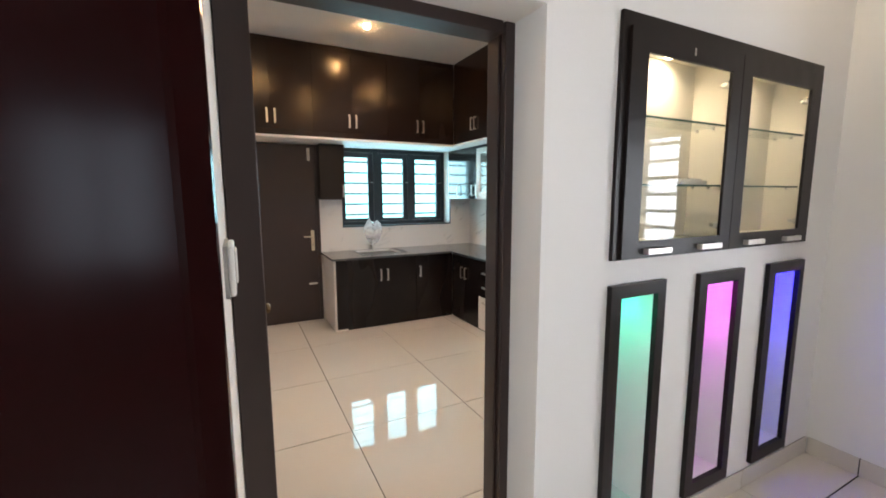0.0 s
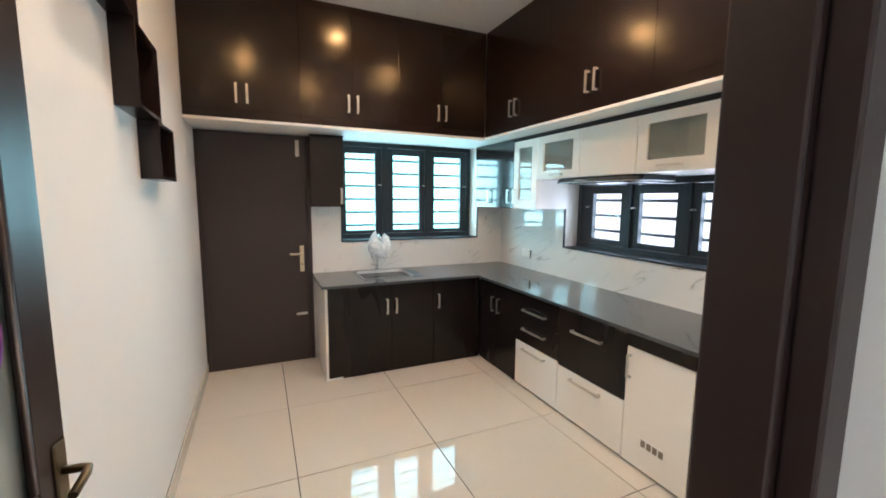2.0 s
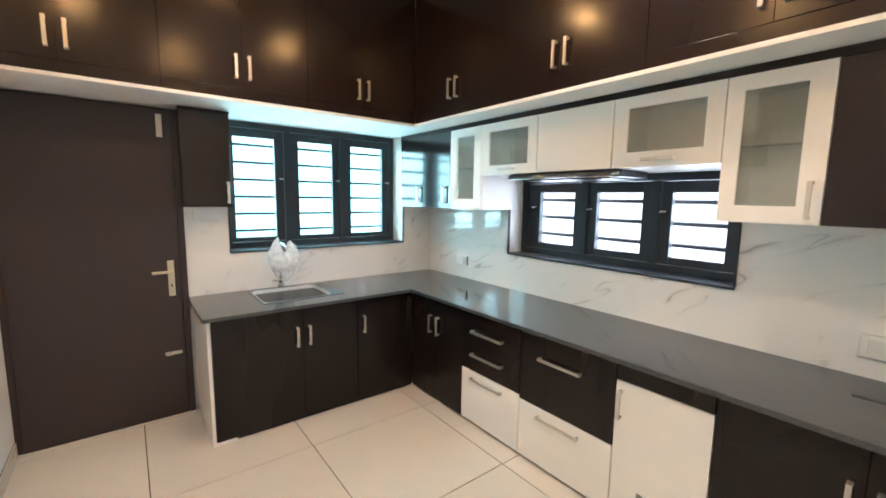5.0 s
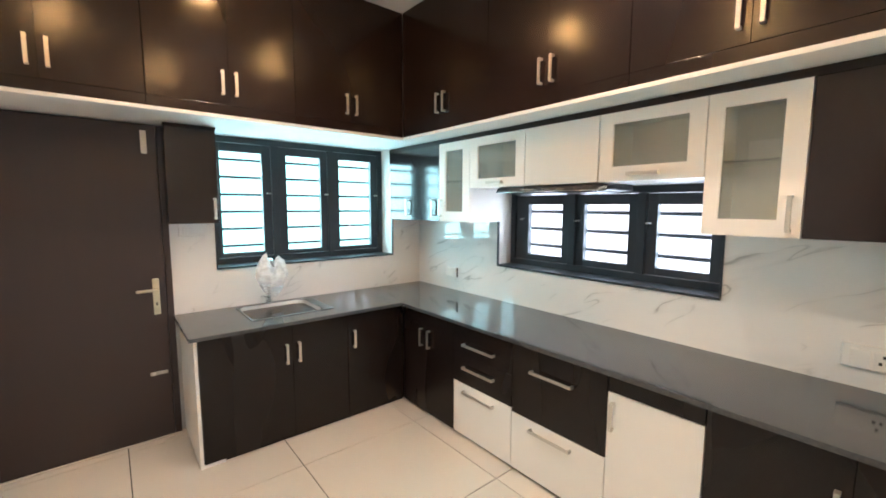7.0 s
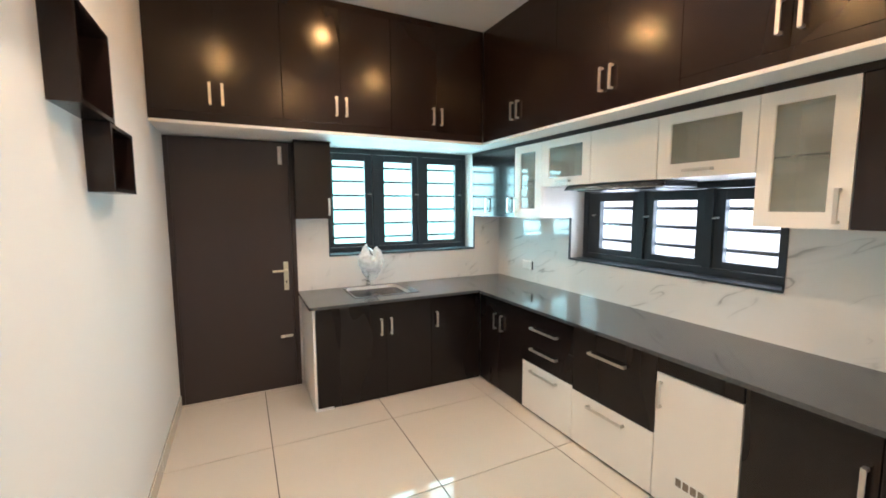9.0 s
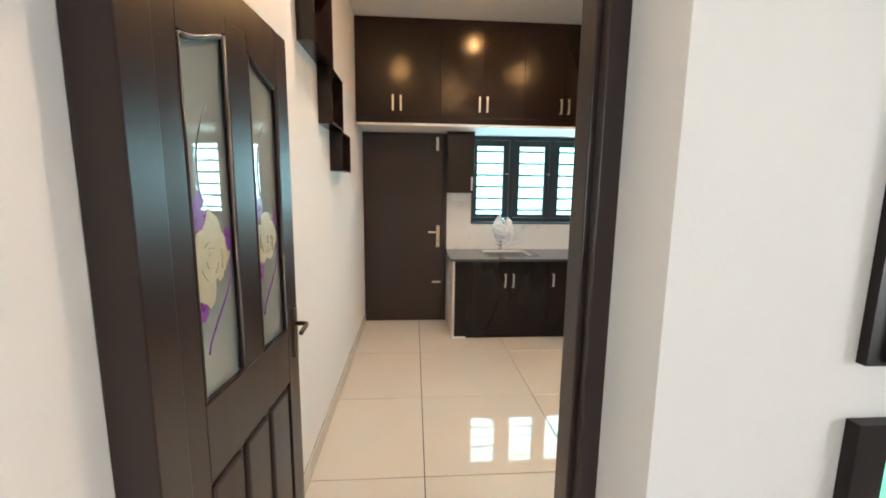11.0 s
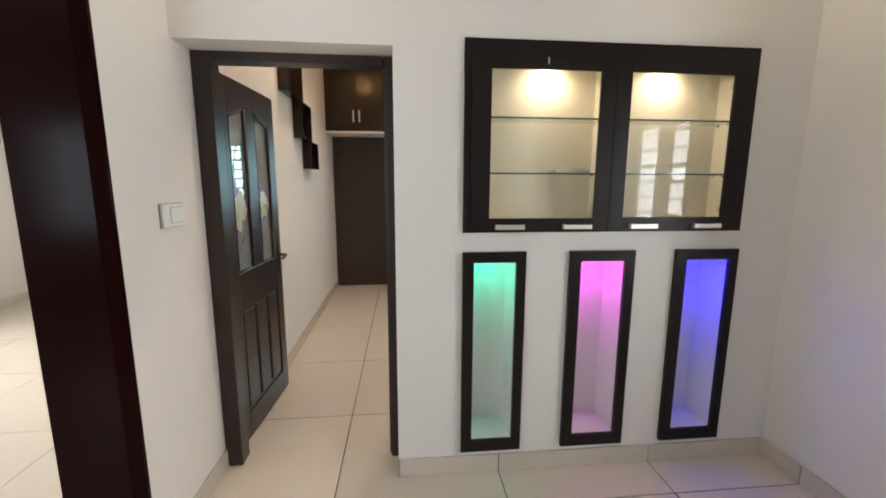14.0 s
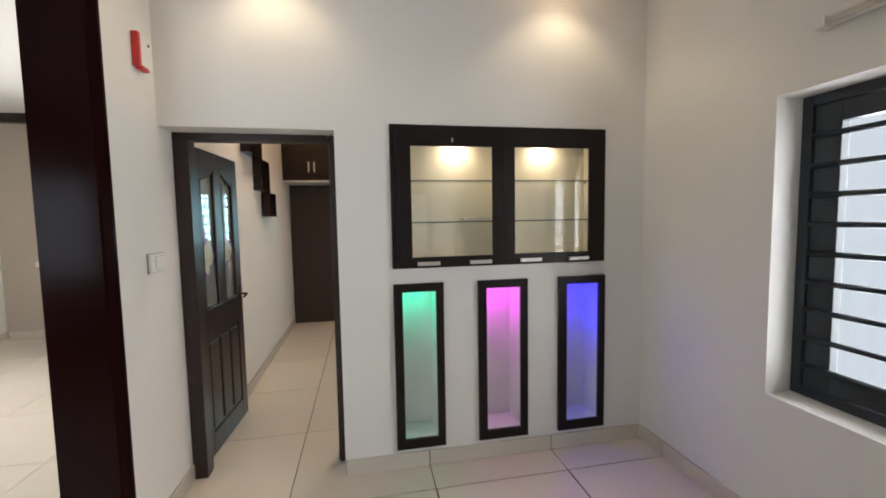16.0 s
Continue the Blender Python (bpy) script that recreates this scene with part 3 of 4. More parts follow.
window("window_1", "x", 5.06, -1, [(1.181, 1.475), (1.663, 1.948), (2.119, 2.431)], 1.102, 2.545, 1.102, 2.05, (1.184, 1.94), [1.231 + 0.1316 * k for k in range(6)], "dark three-sash kitchen window with horizontal bars over the sink", 0.0115)
window("window_2", "y", 3.0, -1, [(2.453, 2.737), (2.909, 3.214), (3.387, 3.687)], 2.352, 3.85, 1.092, 1.67, (1.184, 1.556), [1.249, 1.376, 1.503], "dark low three-sash kitchen window with horizontal bars")
window("window_3", "y", 2.94, -1, [(-1.19, -0.905), (-0.755, -0.465), (-0.315, -0.037)], -1.335, 0.115, 0.68, 2.035, (0.815, 1.905), [0.822 + 0.1293 * k for k in range(9)], "dark three-sash hall window with horizontal bars", 0.0125, True)
window("window_4", "x", -3.27, 1, [(0.80, 1.08), (1.26, 1.54), (1.72, 2.0)], 0.72, 2.08, 0.85, 2.05, (0.98, 1.93), [1.05 + 0.1225 * k for k in range(7)], "dark three-sash hall window with horizontal bars")
for name, x in (("window_5", -1.55), ("window_7", -3.25)):
    window(name, "x", -3.27, 1, [(x + 0.08, x + 0.45), (x + 0.55, x + 0.92)], x, x + 1.0, 0.8, 2.2, (0.93, 2.07), [1.05 + 0.1225 * k for k in range(9)], "dark two-sash window of the adjoining room")

# unseen west window, added to hold the adjoining room's extra light
window("added_window_west", "y", -3.87, 1, [(1.57, 1.92), (2.08, 2.42), (2.58, 2.93)], 1.5, 3.0, 0.8, 2.2, (0.93, 2.07), [1.05 + 0.1225 * k for k in range(9)], "added dark three-sash window, out of view, that lights the adjoining room")

# pale daylight beyond the panes, the added west window's too
for name, cell, colour, power in (("backdrop_north", (0.2, 3.6, 5.60, 5.62, 0.3, 2.9), (0.50, 1.0, 0.94), 2.5), ("backdrop_east", (3.50, 3.52, 1.5, 5.2, 0.3, 2.6), (0.97, 0.97, 1.0), 1.5), ("backdrop_hall_east", (3.64, 3.66, -3.2, 1.4, 0.1, 2.9), (0.94, 0.97, 1.0), 0.95), ("backdrop_south", (-3.8, 3.4, -3.92, -3.90, 0.1, 2.9), (0.90, 0.97, 1.0), 1.2), ("backdrop_west", (-4.62, -4.60, 0.2, 4.4, 0.1, 2.9), (1.0, 0.98, 0.94), 1.2)):
    setting(name, box(*cell), glow(name + "_glow", colour, power), "pale hazy daylight beyond the window", "backdrop")

# ---- ceiling lamps ----


def downlight(x, y, watts, bulb, group, colour=WARM):
    d = thing("downlight", (x, y, TOP), "small round recessed downlight, lit warm, in the white ceiling", "downlight", group)
    ring = disc(x, y, TOP - 0.006, TOP, 0.042, 32, 0.037)
    part("rim", ring, PLASTIC, d)
    part("bulb", disc(x, y, TOP - 0.018, TOP - 0.006, 0.021, 28, 0.027), bulb, d, "glowing warm bulb")
    spot_lamp("downlight_lamp", (x, y, TOP - 0.04), (x, y, 0), watts, colour, 118, 0.55, 0.04)


for x, y in ((1.11, 3.75), (1.88, 2.70), (0.30, 2.70), (1.06, 1.80)):
    downlight(x, y, 27, BULB, "kitchen downlights")
for x in (0.53, 2.18):
    downlight(x, 0.74, 10.0, HALLBULB, "hall downlights", (1.0, 0.80, 0.50))

# ---- kitchen cabinets ----


def loft_unit(axis, front, a, b, meet, label):
    """A high two-door cabinet on the loft slab. axis: the way that the front runs."""
    depth = 0.48
    at = ((a + b) / 2, front + depth / 2, SLAB) if axis == "x" else (front + depth / 2, (a + b) / 2, SLAB)
    u = thing("loft_cabinet", at, label, "cabinet", "loft cabinets")

    def slab(u0, u1, d0, d1, z0, z1):
        return (u0, u1, d0, d1, z0, z1) if axis == "x" else (d0, d1, u0, u1, z0, z1)

    part("body", box(*slab(a, b, front + 0.020, front + depth, SLAB, TOP - 0.002)), WENGE, u)
    part("bottom_rail", box(*slab(a, b, front + 0.001, front + 0.020, SLAB, 2.1235), 0.001), WENGE, u)
    part("top_rail", box(*slab(a, b, front + 0.001, front + 0.020, 2.9285, TOP - 0.002), 0.001), WENGE, u)
    for k, (p, q) in enumerate(((a + 0.0006, meet - 0.0006), (meet + 0.0006, b - 0.0006))):
        dr = part("door", box(*slab(p, q, front, front + 0.018, 2.1245, 2.9278), 0.0007), WENGE, u)
        bar_handle(dr, front, meet + (-0.036 if k == 0 else 0.036), 2.244, 0.135, True, "y" if axis == "x" else "x")
    return u


LOFT_LABEL = "glossy dark wenge two-door loft cabinet reaching the ceiling"
for a, b, meet in ((XW + 0.002, 0.715, 0.317), (0.717, 1.502, 1.118), (1.504, 2.328, 1.892)):
    loft_unit("x", 4.376, a, b, meet, LOFT_LABEL)
for a, b, meet in ((1.240, 1.728, 1.34), (1.730, 2.600, 2.163), (2.602, 3.470, 3.038), (3.472, 4.374, 3.905)):
    loft_unit("y", 2.330, a, b, meet, LOFT_LABEL)

BF_X, BF_Y, CT = 2.272, 4.300, 0.788


def base_unit(axis, a, b, label):
    front = BF_Y if axis == "x" else BF_X
    back = 4.888 if axis == "x" else 2.855
    at = ((a + b) / 2, (front + back) / 2, 0) if axis == "x" else ((front + back) / 2, (a + b) / 2, 0)
    u = thing("base_cabinet", at, label, "cabinet", "base cabinets")
    cell = (a, b, front + 0.019, back, 0.0, CT) if axis == "x" else (front + 0.019, back, a, b, 0.0, CT)
    part("body", box(*cell), WENGE_H, u)
    return u


def front_board(u, axis, a, b, z0, z1, material, name="door", label=""):
    f = BF_Y if axis == "x" else BF_X
    cell = (a + 0.0015, b - 0.0015, f, f + 0.018, z0, z1) if axis == "x" else (f, f + 0.018, a + 0.0015, b - 0.0015, z0, z1)
    return part(name, box(*cell, 0.0015), material, u, label)


n1 = base_unit("x", 0.872, 1.795, "dark wenge two-door sink cabinet under the worktop")
for a, b, h in ((0.872, 1.406, 1.364), (1.406, 1.795, 1.444)):
    d = front_board(n1, "x", a, b, 0.022, CT - 0.003, WENGE_H)
    bar_handle(d, BF_Y, h, 0.588, 0.132, True, "y")
part("gable", box(0.851, 0.870, 4.312, 4.888, 0.0, CT, 0.001), WHITELAM, n1, "white end panel")
part("plinth_end", box(0.851, 0.985, 4.304, 4.318, 0.0, 0.020, 0.001), WHITELAM, n1, "white plinth end")
n2 = base_unit("x", 1.797, 2.270, "dark wenge one-door corner cabinet under the worktop")
d = front_board(n2, "x", 1.797, 2.268, 0.022, CT - 0.003, WENGE_H)
bar_handle(d, BF_Y, 1.842, 0.592, 0.128, True, "y")
e1 = base_unit("y", 3.697, 4.318, "dark wenge two-door base cabinet in the corner")
for a, b, h in ((3.697, 4.008, 3.962), (4.008, 4.297, 4.052)):
    d = front_board(e1, "y", a, b, 0.022, CT - 0.003, WENGE_H)
    bar_handle(d, BF_X, h, 0.580, 0.135, True, "x")
e2 = base_unit("y", 3.180, 3.694, "base cabinet with two dark drawers above a white one")
for z0, z1, hz, mat, lab in ((0.572, CT - 0.003, 0.646, WENGE_H, ""), (0.377, 0.569, 0.492, WENGE_H, ""), (0.018, 0.374, 0.326, WHITELAM, "white drawer front")):
    d = front_board(e2, "y", 3.180, 3.694, z0, z1, mat, "drawer", lab)
    bar_handle(d, BF_X, 3.452, hz, 0.275, False, "x")
e3 = base_unit("y", 2.600, 3.178, "base cabinet with a deep dark drawer above a white one")
for z0, z1, hz, mat, lab in ((0.358, CT - 0.003, 0.642, WENGE_H, ""), (0.018, 0.355, 0.304, WHITELAM, "white drawer front")):
    d = front_board(e3, "y", 2.600, 3.178, z0, z1, mat, "drawer", lab)
    bar_handle(d, BF_X, 2.908, hz, 0.262, False, "x")
e4 = base_unit("y", 2.196, 2.598, "base cabinet with a white vented gas-cylinder door")
front_board(e4, "y", 2.196, 2.598, 0.692, CT - 0.003, WENGE_H, "rail")
d = front_board(e4, "y", 2.196, 2.598, 0.016, 0.689, WHITELAM, "door", "white door with a small vent")
bar_handle(d, BF_X, 2.570, 0.580, 0.135, True, "x")
part("vent_frame", box(BF_X - 0.004, BF_X, 2.322, 2.476, 0.150, 0.204, 0.001), PLASTIC, d, "small pale vent grille")
for k in range(4):
    part("vent_slot", box(BF_X - 0.0055, BF_X - 0.003, 2.330 + 0.0365 * k, 2.358 + 0.0365 * k, 0.157, 0.197, 0.001), VENTSLOT, d)
e5 = base_unit("y", 1.240, 2.194, "dark wenge two-door base cabinet under the worktop")
for a, b, h in ((1.368, 1.782, 1.749), (1.782, 2.194, 1.817)):
    d = front_board(e5, "y", a, b, 0.022, CT - 0.003, WENGE_H)
    bar_handle(d, BF_X, h, 0.578, 0.135, True, "x")
front_board(e5, "y", 1.240, 1.368, 0.022, CT - 0.003, WENGE_H, "filler")

# worktop in one L, with the sink cut out
counter = thing("worktop", (2.5, 4.5, 0.788), "polished dark grey granite L-shaped worktop on the base cabinets", "worktop")
top = wall_mesh("x", 0.822, 2.857, 0, 0.022, 4.236, 4.888, [(1.195, 1.730, 4.405, 4.825)])
for v in top.verts:
    v.co = (v.co.x, v.co.z, 0.788 + v.co.y)
bmesh.ops.recalc_face_normals(top, faces=top.faces)
part("slab", top, GRANITE, counter)
part("slab", box(2.212, 2.857, 1.240, 4.2355, 0.788, 0.81, 0.001), GRANITE, counter)

sink = thing("sink", (1.46, 4.61, 0.81), "stainless steel inset kitchen sink in the granite worktop", "sink")
rim = wall_mesh("x", 1.190, 1.740, 0, 0.003, 4.400, 4.830, [(1.202, 1.668, 4.412, 4.815)])
for v in rim.verts:
    v.co = (v.co.x, v.co.z, 0.8115 + v.co.y)
bmesh.ops.recalc_face_normals(rim, faces=rim.faces)
part("rim", rim, DULLSTEEL, sink)
bowl = bmesh.new()
rows = []
for z, inset in ((0.813, 0.0), (0.79, 0.004), (0.68, 0.012), (0.655, 0.03), (0.65, 0.07)):
    x0, x1, y0, y1, r = 1.202 + inset, 1.668 - inset, 4.412 + inset, 4.815 - inset, 0.055
    ring = []
    for cx, cy, a0 in ((x1 - r, y1 - r, 0), (x0 + r, y1 - r, 90), (x0 + r, y0 + r, 180), (x1 - r, y0 + r, 270)):
        ring += [bowl.verts.new((cx + r * math.cos(radians(a0 + 15 * k)), cy + r * math.sin(radians(a0 + 15 * k)), z)) for k in range(7)]
    rows.append(ring)
for a, b in zip(rows, rows[1:]):
    for k in range(len(a)):
        bowl.faces.new((a[k], a[(k + 1) % len(a)], b[(k + 1) % len(b)], b[k])).smooth = True
bowl.faces.new(rows[-1])
part("bowl", bowl, SINKSTEEL, sink)
part("drainer_ridge", boxes(*[(1.680 + 0.020 * k, 1.686 + 0.020 * k, 4.43, 4.80, 0.815, 0.8175) for k in range(3)], bevel=0.001), DULLSTEEL, sink)
part("drain", disc(1.43, 4.61, 0.650, 0.654, 0.04), STEEL, sink)

tap = thing("tap", (1.43, 4.855, 0.81), "chrome swan-neck tap behind the sink", "tap")
part("base", disc(1.43, 4.855, 0.81, 0.84, 0.024), STEEL, tap)
part("spout", tube([(1.43, 4.855, 0.83), (1.43, 4.855, 1.06), (1.43, 4.845, 1.11), (1.43, 4.815, 1.145), (1.43, 4.77, 1.15), (1.43, 4.735, 1.13), (1.43, 4.725, 1.10)], 0.011), STEEL, tap)
part("lever", tube([(1.43, 4.855, 0.85), (1.39, 4.84, 0.87), (1.365, 4.82, 0.872)], 0.007), STEEL, tap)


def plastic_bag():
    """A thin bag hung over the tap by its two tied ears, crumpled."""
    bm = bmesh.new()
    bmesh.ops.create_icosphere(bm, subdivisions=4, radius=1)
    for v in bm.verts:
        x, y, z = v.co
        lobe = 1.0 if x < 0 else 0.86
        split = max(0.0, 1 - abs(x) / 0.30)
        top_z = z * (0.155 * lobe) if z > 0 else z * 0.185
        if z > 0:
            top_z -= 0.115 * split * z
            x = x * (1 - 0.28 * z) + (0.16 * z if x > 0 else -0.10 * z)
        else:
            x *= 1 - 0.35 * (-z) ** 1.5
        p = Vector((x * 0.112, y * 0.05 * (1 - 0.45 * abs(z)), top_z))
        q = noise.noise_vector(Vector((x * 2.4, y * 2.4, z * 2.0)))
        p += 0.016 * q + 0.006 * noise.noise_vector(7 * v.co)
        v.co = p + Vector((1.425, 4.74, 1.055))
    for f in bm.faces:
        f.smooth = True
    ob = part("plastic_bag", bm, BAG)
    return tagged(ob, "thin white plastic bag hung over the sink tap", "bag")


plastic_bag()

UZ0, UZ1, UX = 1.426, 2.011, 2.522


def wall_unit(a, b, z0, z1, material, label, solid=True):
    """A wall cabinet on the long side; solid: closed body, else an open carcass behind glass."""
    u = thing("wall_cabinet", ((UX + 2.855) / 2, (a + b) / 2, z0), label, "cabinet", "wall cabinets")
    if solid:
        part("body", box(UX + 0.019, 2.855, a, b, z0, z1), material, u)
    else:
        t = 0.016
        for name, cell in (("side", (UX + 0.019, 2.855, a, a + t, z0, z1)), ("side", (UX + 0.019, 2.855, b - t, b, z0, z1)), ("bottom", (UX + 0.019, 2.855, a + t, b - t, z0, z0 + t)), ("top", (UX + 0.019, 2.855, a + t, b - t, z1 - t, z1)), ("back", (2.845, 2.855, a + t, b - t, z0 + t, z1 - t))):
            part(name, box(*cell), material, u)
    return u


def unit_door(u, a, b, z0, z1, material, hole=None, label=""):
    if not hole:
        return part("door", box(UX, UX + 0.018, a + 0.0015, b - 0.0015, z0, z1, 0.0015), material, u, label)
    d = part("door", wall_mesh("y", a + 0.0015, b - 0.0015, UX, UX + 0.018, z0, z1, [hole]), material, u, label)
    pane = part("glass", box(UX + 0.008, UX + 0.012, hole[0] - 0.002, hole[1] + 0.002, hole[2] - 0.002, hole[3] + 0.002), GREYGLASS, d, "grey translucent glass")
    pane.visible_shadow = False
    return d


w = wall_unit(4.17, 4.888, UZ0, UZ1, WENGE, "dark wenge corner wall cabinet with two doors")
for a, b, h in ((4.172, 4.535, 4.235), (4.535, 4.886, 4.585)):
    d = unit_door(w, a, b, UZ0, UZ1, WENGE_G)
    bar_handle(d, UX, h, 1.53, 0.13, True, "x")
w = wall_unit(3.826, 4.168, UZ0, UZ1, WHITELAM, "white wall cabinet with a tall glass door", False)
d = unit_door(w, 3.826, 4.168, UZ0, UZ1, WHITELAM, (3.90, 4.09, 1.502, 1.952))
bar_handle(d, UX, 4.137, 1.53, 0.13, True, "x")
part("shelf", box(UX + 0.03, 2.845, 3.842, 4.152, 1.722, 1.728), SHELFGLASS, w, "glass shelf")
part("shelf_edge", box(UX + 0.026, UX + 0.0295, 3.842, 4.152, 1.721, 1.729), GREEN_EDGE, w, "greenish glass edge")
w = wall_unit(3.332, 3.824, 1.670, UZ1, WHITELAM, "white flap wall cabinet with a glass front", False)
d = unit_door(w, 3.332, 3.824, 1.670, UZ1, WHITELAM, (3.405, 3.744, 1.731, 1.955))
bar_handle(d, UX, 3.572, 1.701, 0.132, False, "x")
w = wall_unit(2.842, 3.330, 1.670, UZ1, WHITELAM, "plain white wall cabinet above the cooker hood")
unit_door(w, 2.842, 3.330, 1.670, UZ1, WHITELAM)
w = wall_unit(2.346, 2.840, 1.670, UZ1, WHITELAM, "white flap wall cabinet with a glass front", False)
d = unit_door(w, 2.346, 2.840, 1.670, UZ1, WHITELAM, (2.417, 2.765, 1.744, 1.955))
bar_handle(d, UX, 2.604, 1.705, 0.15, False, "x")
w = wall_unit(2.010, 2.344, UZ0, UZ1, WHITELAM, "white wall cabinet with a tall glass door and a glass shelf", False)
d = unit_door(w, 2.010, 2.344, UZ0, UZ1, WHITELAM, (2.085, 2.283, 1.494, 1.952))
bar_handle(d, UX, 2.046, 1.518, 0.14, True, "x")
part("shelf", box(UX + 0.03, 2.845, 2.026, 2.328, 1.728, 1.734), SHELFGLASS, w, "glass shelf")
part("shelf_edge", box(UX + 0.026, UX + 0.0295, 2.026, 2.328, 1.726, 1.735), GREEN_EDGE, w, "greenish glass edge")
w = wall_unit(1.240, 2.008, UZ0, UZ1, WENGE, "dark wenge wall cabinet with two doors")
for a, b, h in ((1.240, 1.612, 1.575), (1.612, 2.008, 1.65)):
    d = unit_door(w, a, b, UZ0, UZ1, WENGE)
tagged(part("filler_strip", box(UX, 2.855, YK + 0.002, 4.886, UZ1 + 0.001, SOFFIT - 0.002), WENGE), "dark wenge filler strip under the loft slab", "trim", kind="structure")

w = thing("wall_cabinet", (0.955, 4.8, UZ0), "narrow dark wenge wall cabinet beside the window", "cabinet", "wall cabinets")
part("body", box(0.815, 1.092, 4.719, 4.888, UZ0, 2.04), WENGE, w)
d = part("door", box(0.815, 1.092, 4.700, 4.717, UZ0, 2.026, 0.0015), WENGE, w)
part("cornice", box(0.810, 1.096, 4.692, 4.717, 2.028, 2.041, 0.002), WENGE, w)
bar_handle(d, 4.700, 1.068, 1.521, 0.138, True, "y")

hood = thing("cooker_hood", (2.66, 3.24, 1.60), "slim black cooker hood with a curved visor under the white cabinets", "hood")
part("body", box(2.53, 2.85, 2.81, 3.54, 1.630, 1.667, 0.004), DARKPLASTIC, hood)
lip = bmesh.new()
rows = []
for k in range(17):
    u = -1 + k / 8
    y = 3.175 + 0.385 * u
    reach = 0.075 * (1 - u * u)
    rows.append([lip.verts.new(p) for p in ((2.535, y, 1.662), (2.515 - reach, y, 1.632), (2.515 - reach, y, 1.627), (2.535, y, 1.630))])
for a, b in zip(rows, rows[1:]):
    for k in range(4):
        lip.faces.new((a[k], a[(k + 1) % 4], b[(k + 1) % 4], b[k]))
lip.faces.new(rows[0]), lip.faces.new(rows[-1][::-1])
bmesh.ops.recalc_face_normals(lip, faces=lip.faces)
part("visor", lip, DARKPLASTIC, hood, "curved black glass visor")
part("trim", tube([(2.513 - 0.075 * (1 - u * u), 3.175 + 0.385 * u, 1.6285) for u in [-1 + k / 8 for k in range(17)]], 0.0022, 6), STEEL, hood, "thin steel lip")
part("filter", box(2.56, 2.82, 2.87, 3.48, 1.622, 1.631, 0.002), DARKPLASTIC, hood)
part("lettering", boxes(*[(2.470, 2.472, 3.30 - 0.020 * k, 3.312 - 0.020 * k, 1.640, 1.646) for k in range(5)]), PLASTIC, hood, "small pale marks")

# sockets and switches


def plate(name, face, y0, y1, z0, z1, label, category, sign, keys, back=None):
    """A moulded wall plate with its keys; face: the wall's plane; sign: the way into the room along x."""
    p = thing(name, (face, (y0 + y1) / 2, z0), label, category)
    d = sorted((face, face + sign * 0.007))
    # board a little larger than the plate; its default grey draws the shaded edge
    part("outline_board", box(*d, y0 - 0.002, y1 + 0.002, z0 - 0.002, z1 + 0.002, 0.001), back or GREYPLASTIC, p)
    d = sorted((face + sign * 0.006, face + sign * 0.018))
    part("plate", box(*d, y0, y1, z0, z1, 0.005), PLASTIC, p)
    k0, k1, k2, k3 = min(k[0] for k in keys), max(k[1] for k in keys), min(k[2] for k in keys), max(k[3] for k in keys)
    d = sorted((face + sign * 0.0175, face + sign * 0.0188))
    # board in that tone, drawing the shade in the gap round the keys
    part("gap_board", box(*d, k0 - 0.002, k1 + 0.002, k2 - 0.002, k3 + 0.002), back or GREYPLASTIC, p)
    for a, b, c, e in keys:
        dd = sorted((face + sign * 0.017, face + sign * 0.022))
        part("key", box(*dd, a, b, c, e, 0.002), PLASTIC, p)
    return p


sp = plate("socket", 2.857, 1.655, 1.900, 0.896, 0.990, "white twin socket plate on the marble backsplash", "socket", -1, [(1.815, 1.872, 0.913, 0.973), (1.70, 1.805, 0.913, 0.973)], WHITELAM)
for y, z in ((1.775, 0.958), (1.765, 0.930), (1.785, 0.930)):
    part("hole", box(2.8335, 2.836, y - 0.005, y + 0.005, z - 0.006, z + 0.006), DARKPLASTIC, sp)
corner = plate("socket", 2.857, 4.325, 4.46, 0.925, 1.005, "small white socket plate on the marble backsplash", "socket", -1, [(4.35, 4.435, 0.937, 0.993)], PLASTIC)
# black strip that puts the white plate's dark near side into colour
part("side", box(2.847, 2.8565, 4.3215, 4.3245, 0.925, 1.005), DARKPLASTIC, corner)
plate("switch", XW, 0.787, 0.942, 1.280, 1.372, "white light switch with one square rocker beside the door", "switch", 1, [(0.833, 0.926, 1.297, 1.357)])
nplate = thing("socket", (0.97, 4.885, 1.35), "white switch plate under the narrow cabinet", "socket")
part("plate", box(0.88, 1.04, 4.881, 4.89, 1.335, 1.415, 0.003), PLASTIC, nplate)
part("key", box(0.905, 1.015, 4.877, 4.882, 1.352, 1.398, 0.002), PLASTIC, nplate)

# zigzag of open boxes on the kitchen's long wall


def shelf_box(y0, y1, z0, z1):
    s = thing("shelf_box", (XW, (y0 + y1) / 2, z0), "dark wenge open box shelf mounted on the white wall", "shelf", "zigzag box shelves")
    x0, x1, t = XW, 0.020, 0.016
    for name, cell in (("side", (x0, x1, y0, y0 + t, z0, z1)), ("side", (x0, x1, y1 - t, y1, z0, z1)), ("bottom", (x0, x1, y0 + t, y1 - t, z0, z0 + t)), ("top", (x0, x1, y0 + t, y1 - t, z1 - t, z1)), ("back", (x0, x0 + 0.006, y0 + t, y1 - t, z0 + t, z1 - t))):
        part(name, box(*cell, 0.001), WENGE, s)


shelf_box(3.150, 3.483, 1.578, 1.826)
shelf_box(2.857, 3.219, 1.828, 2.138)
shelf_box(2.470, 2.926, 2.140, 2.536)

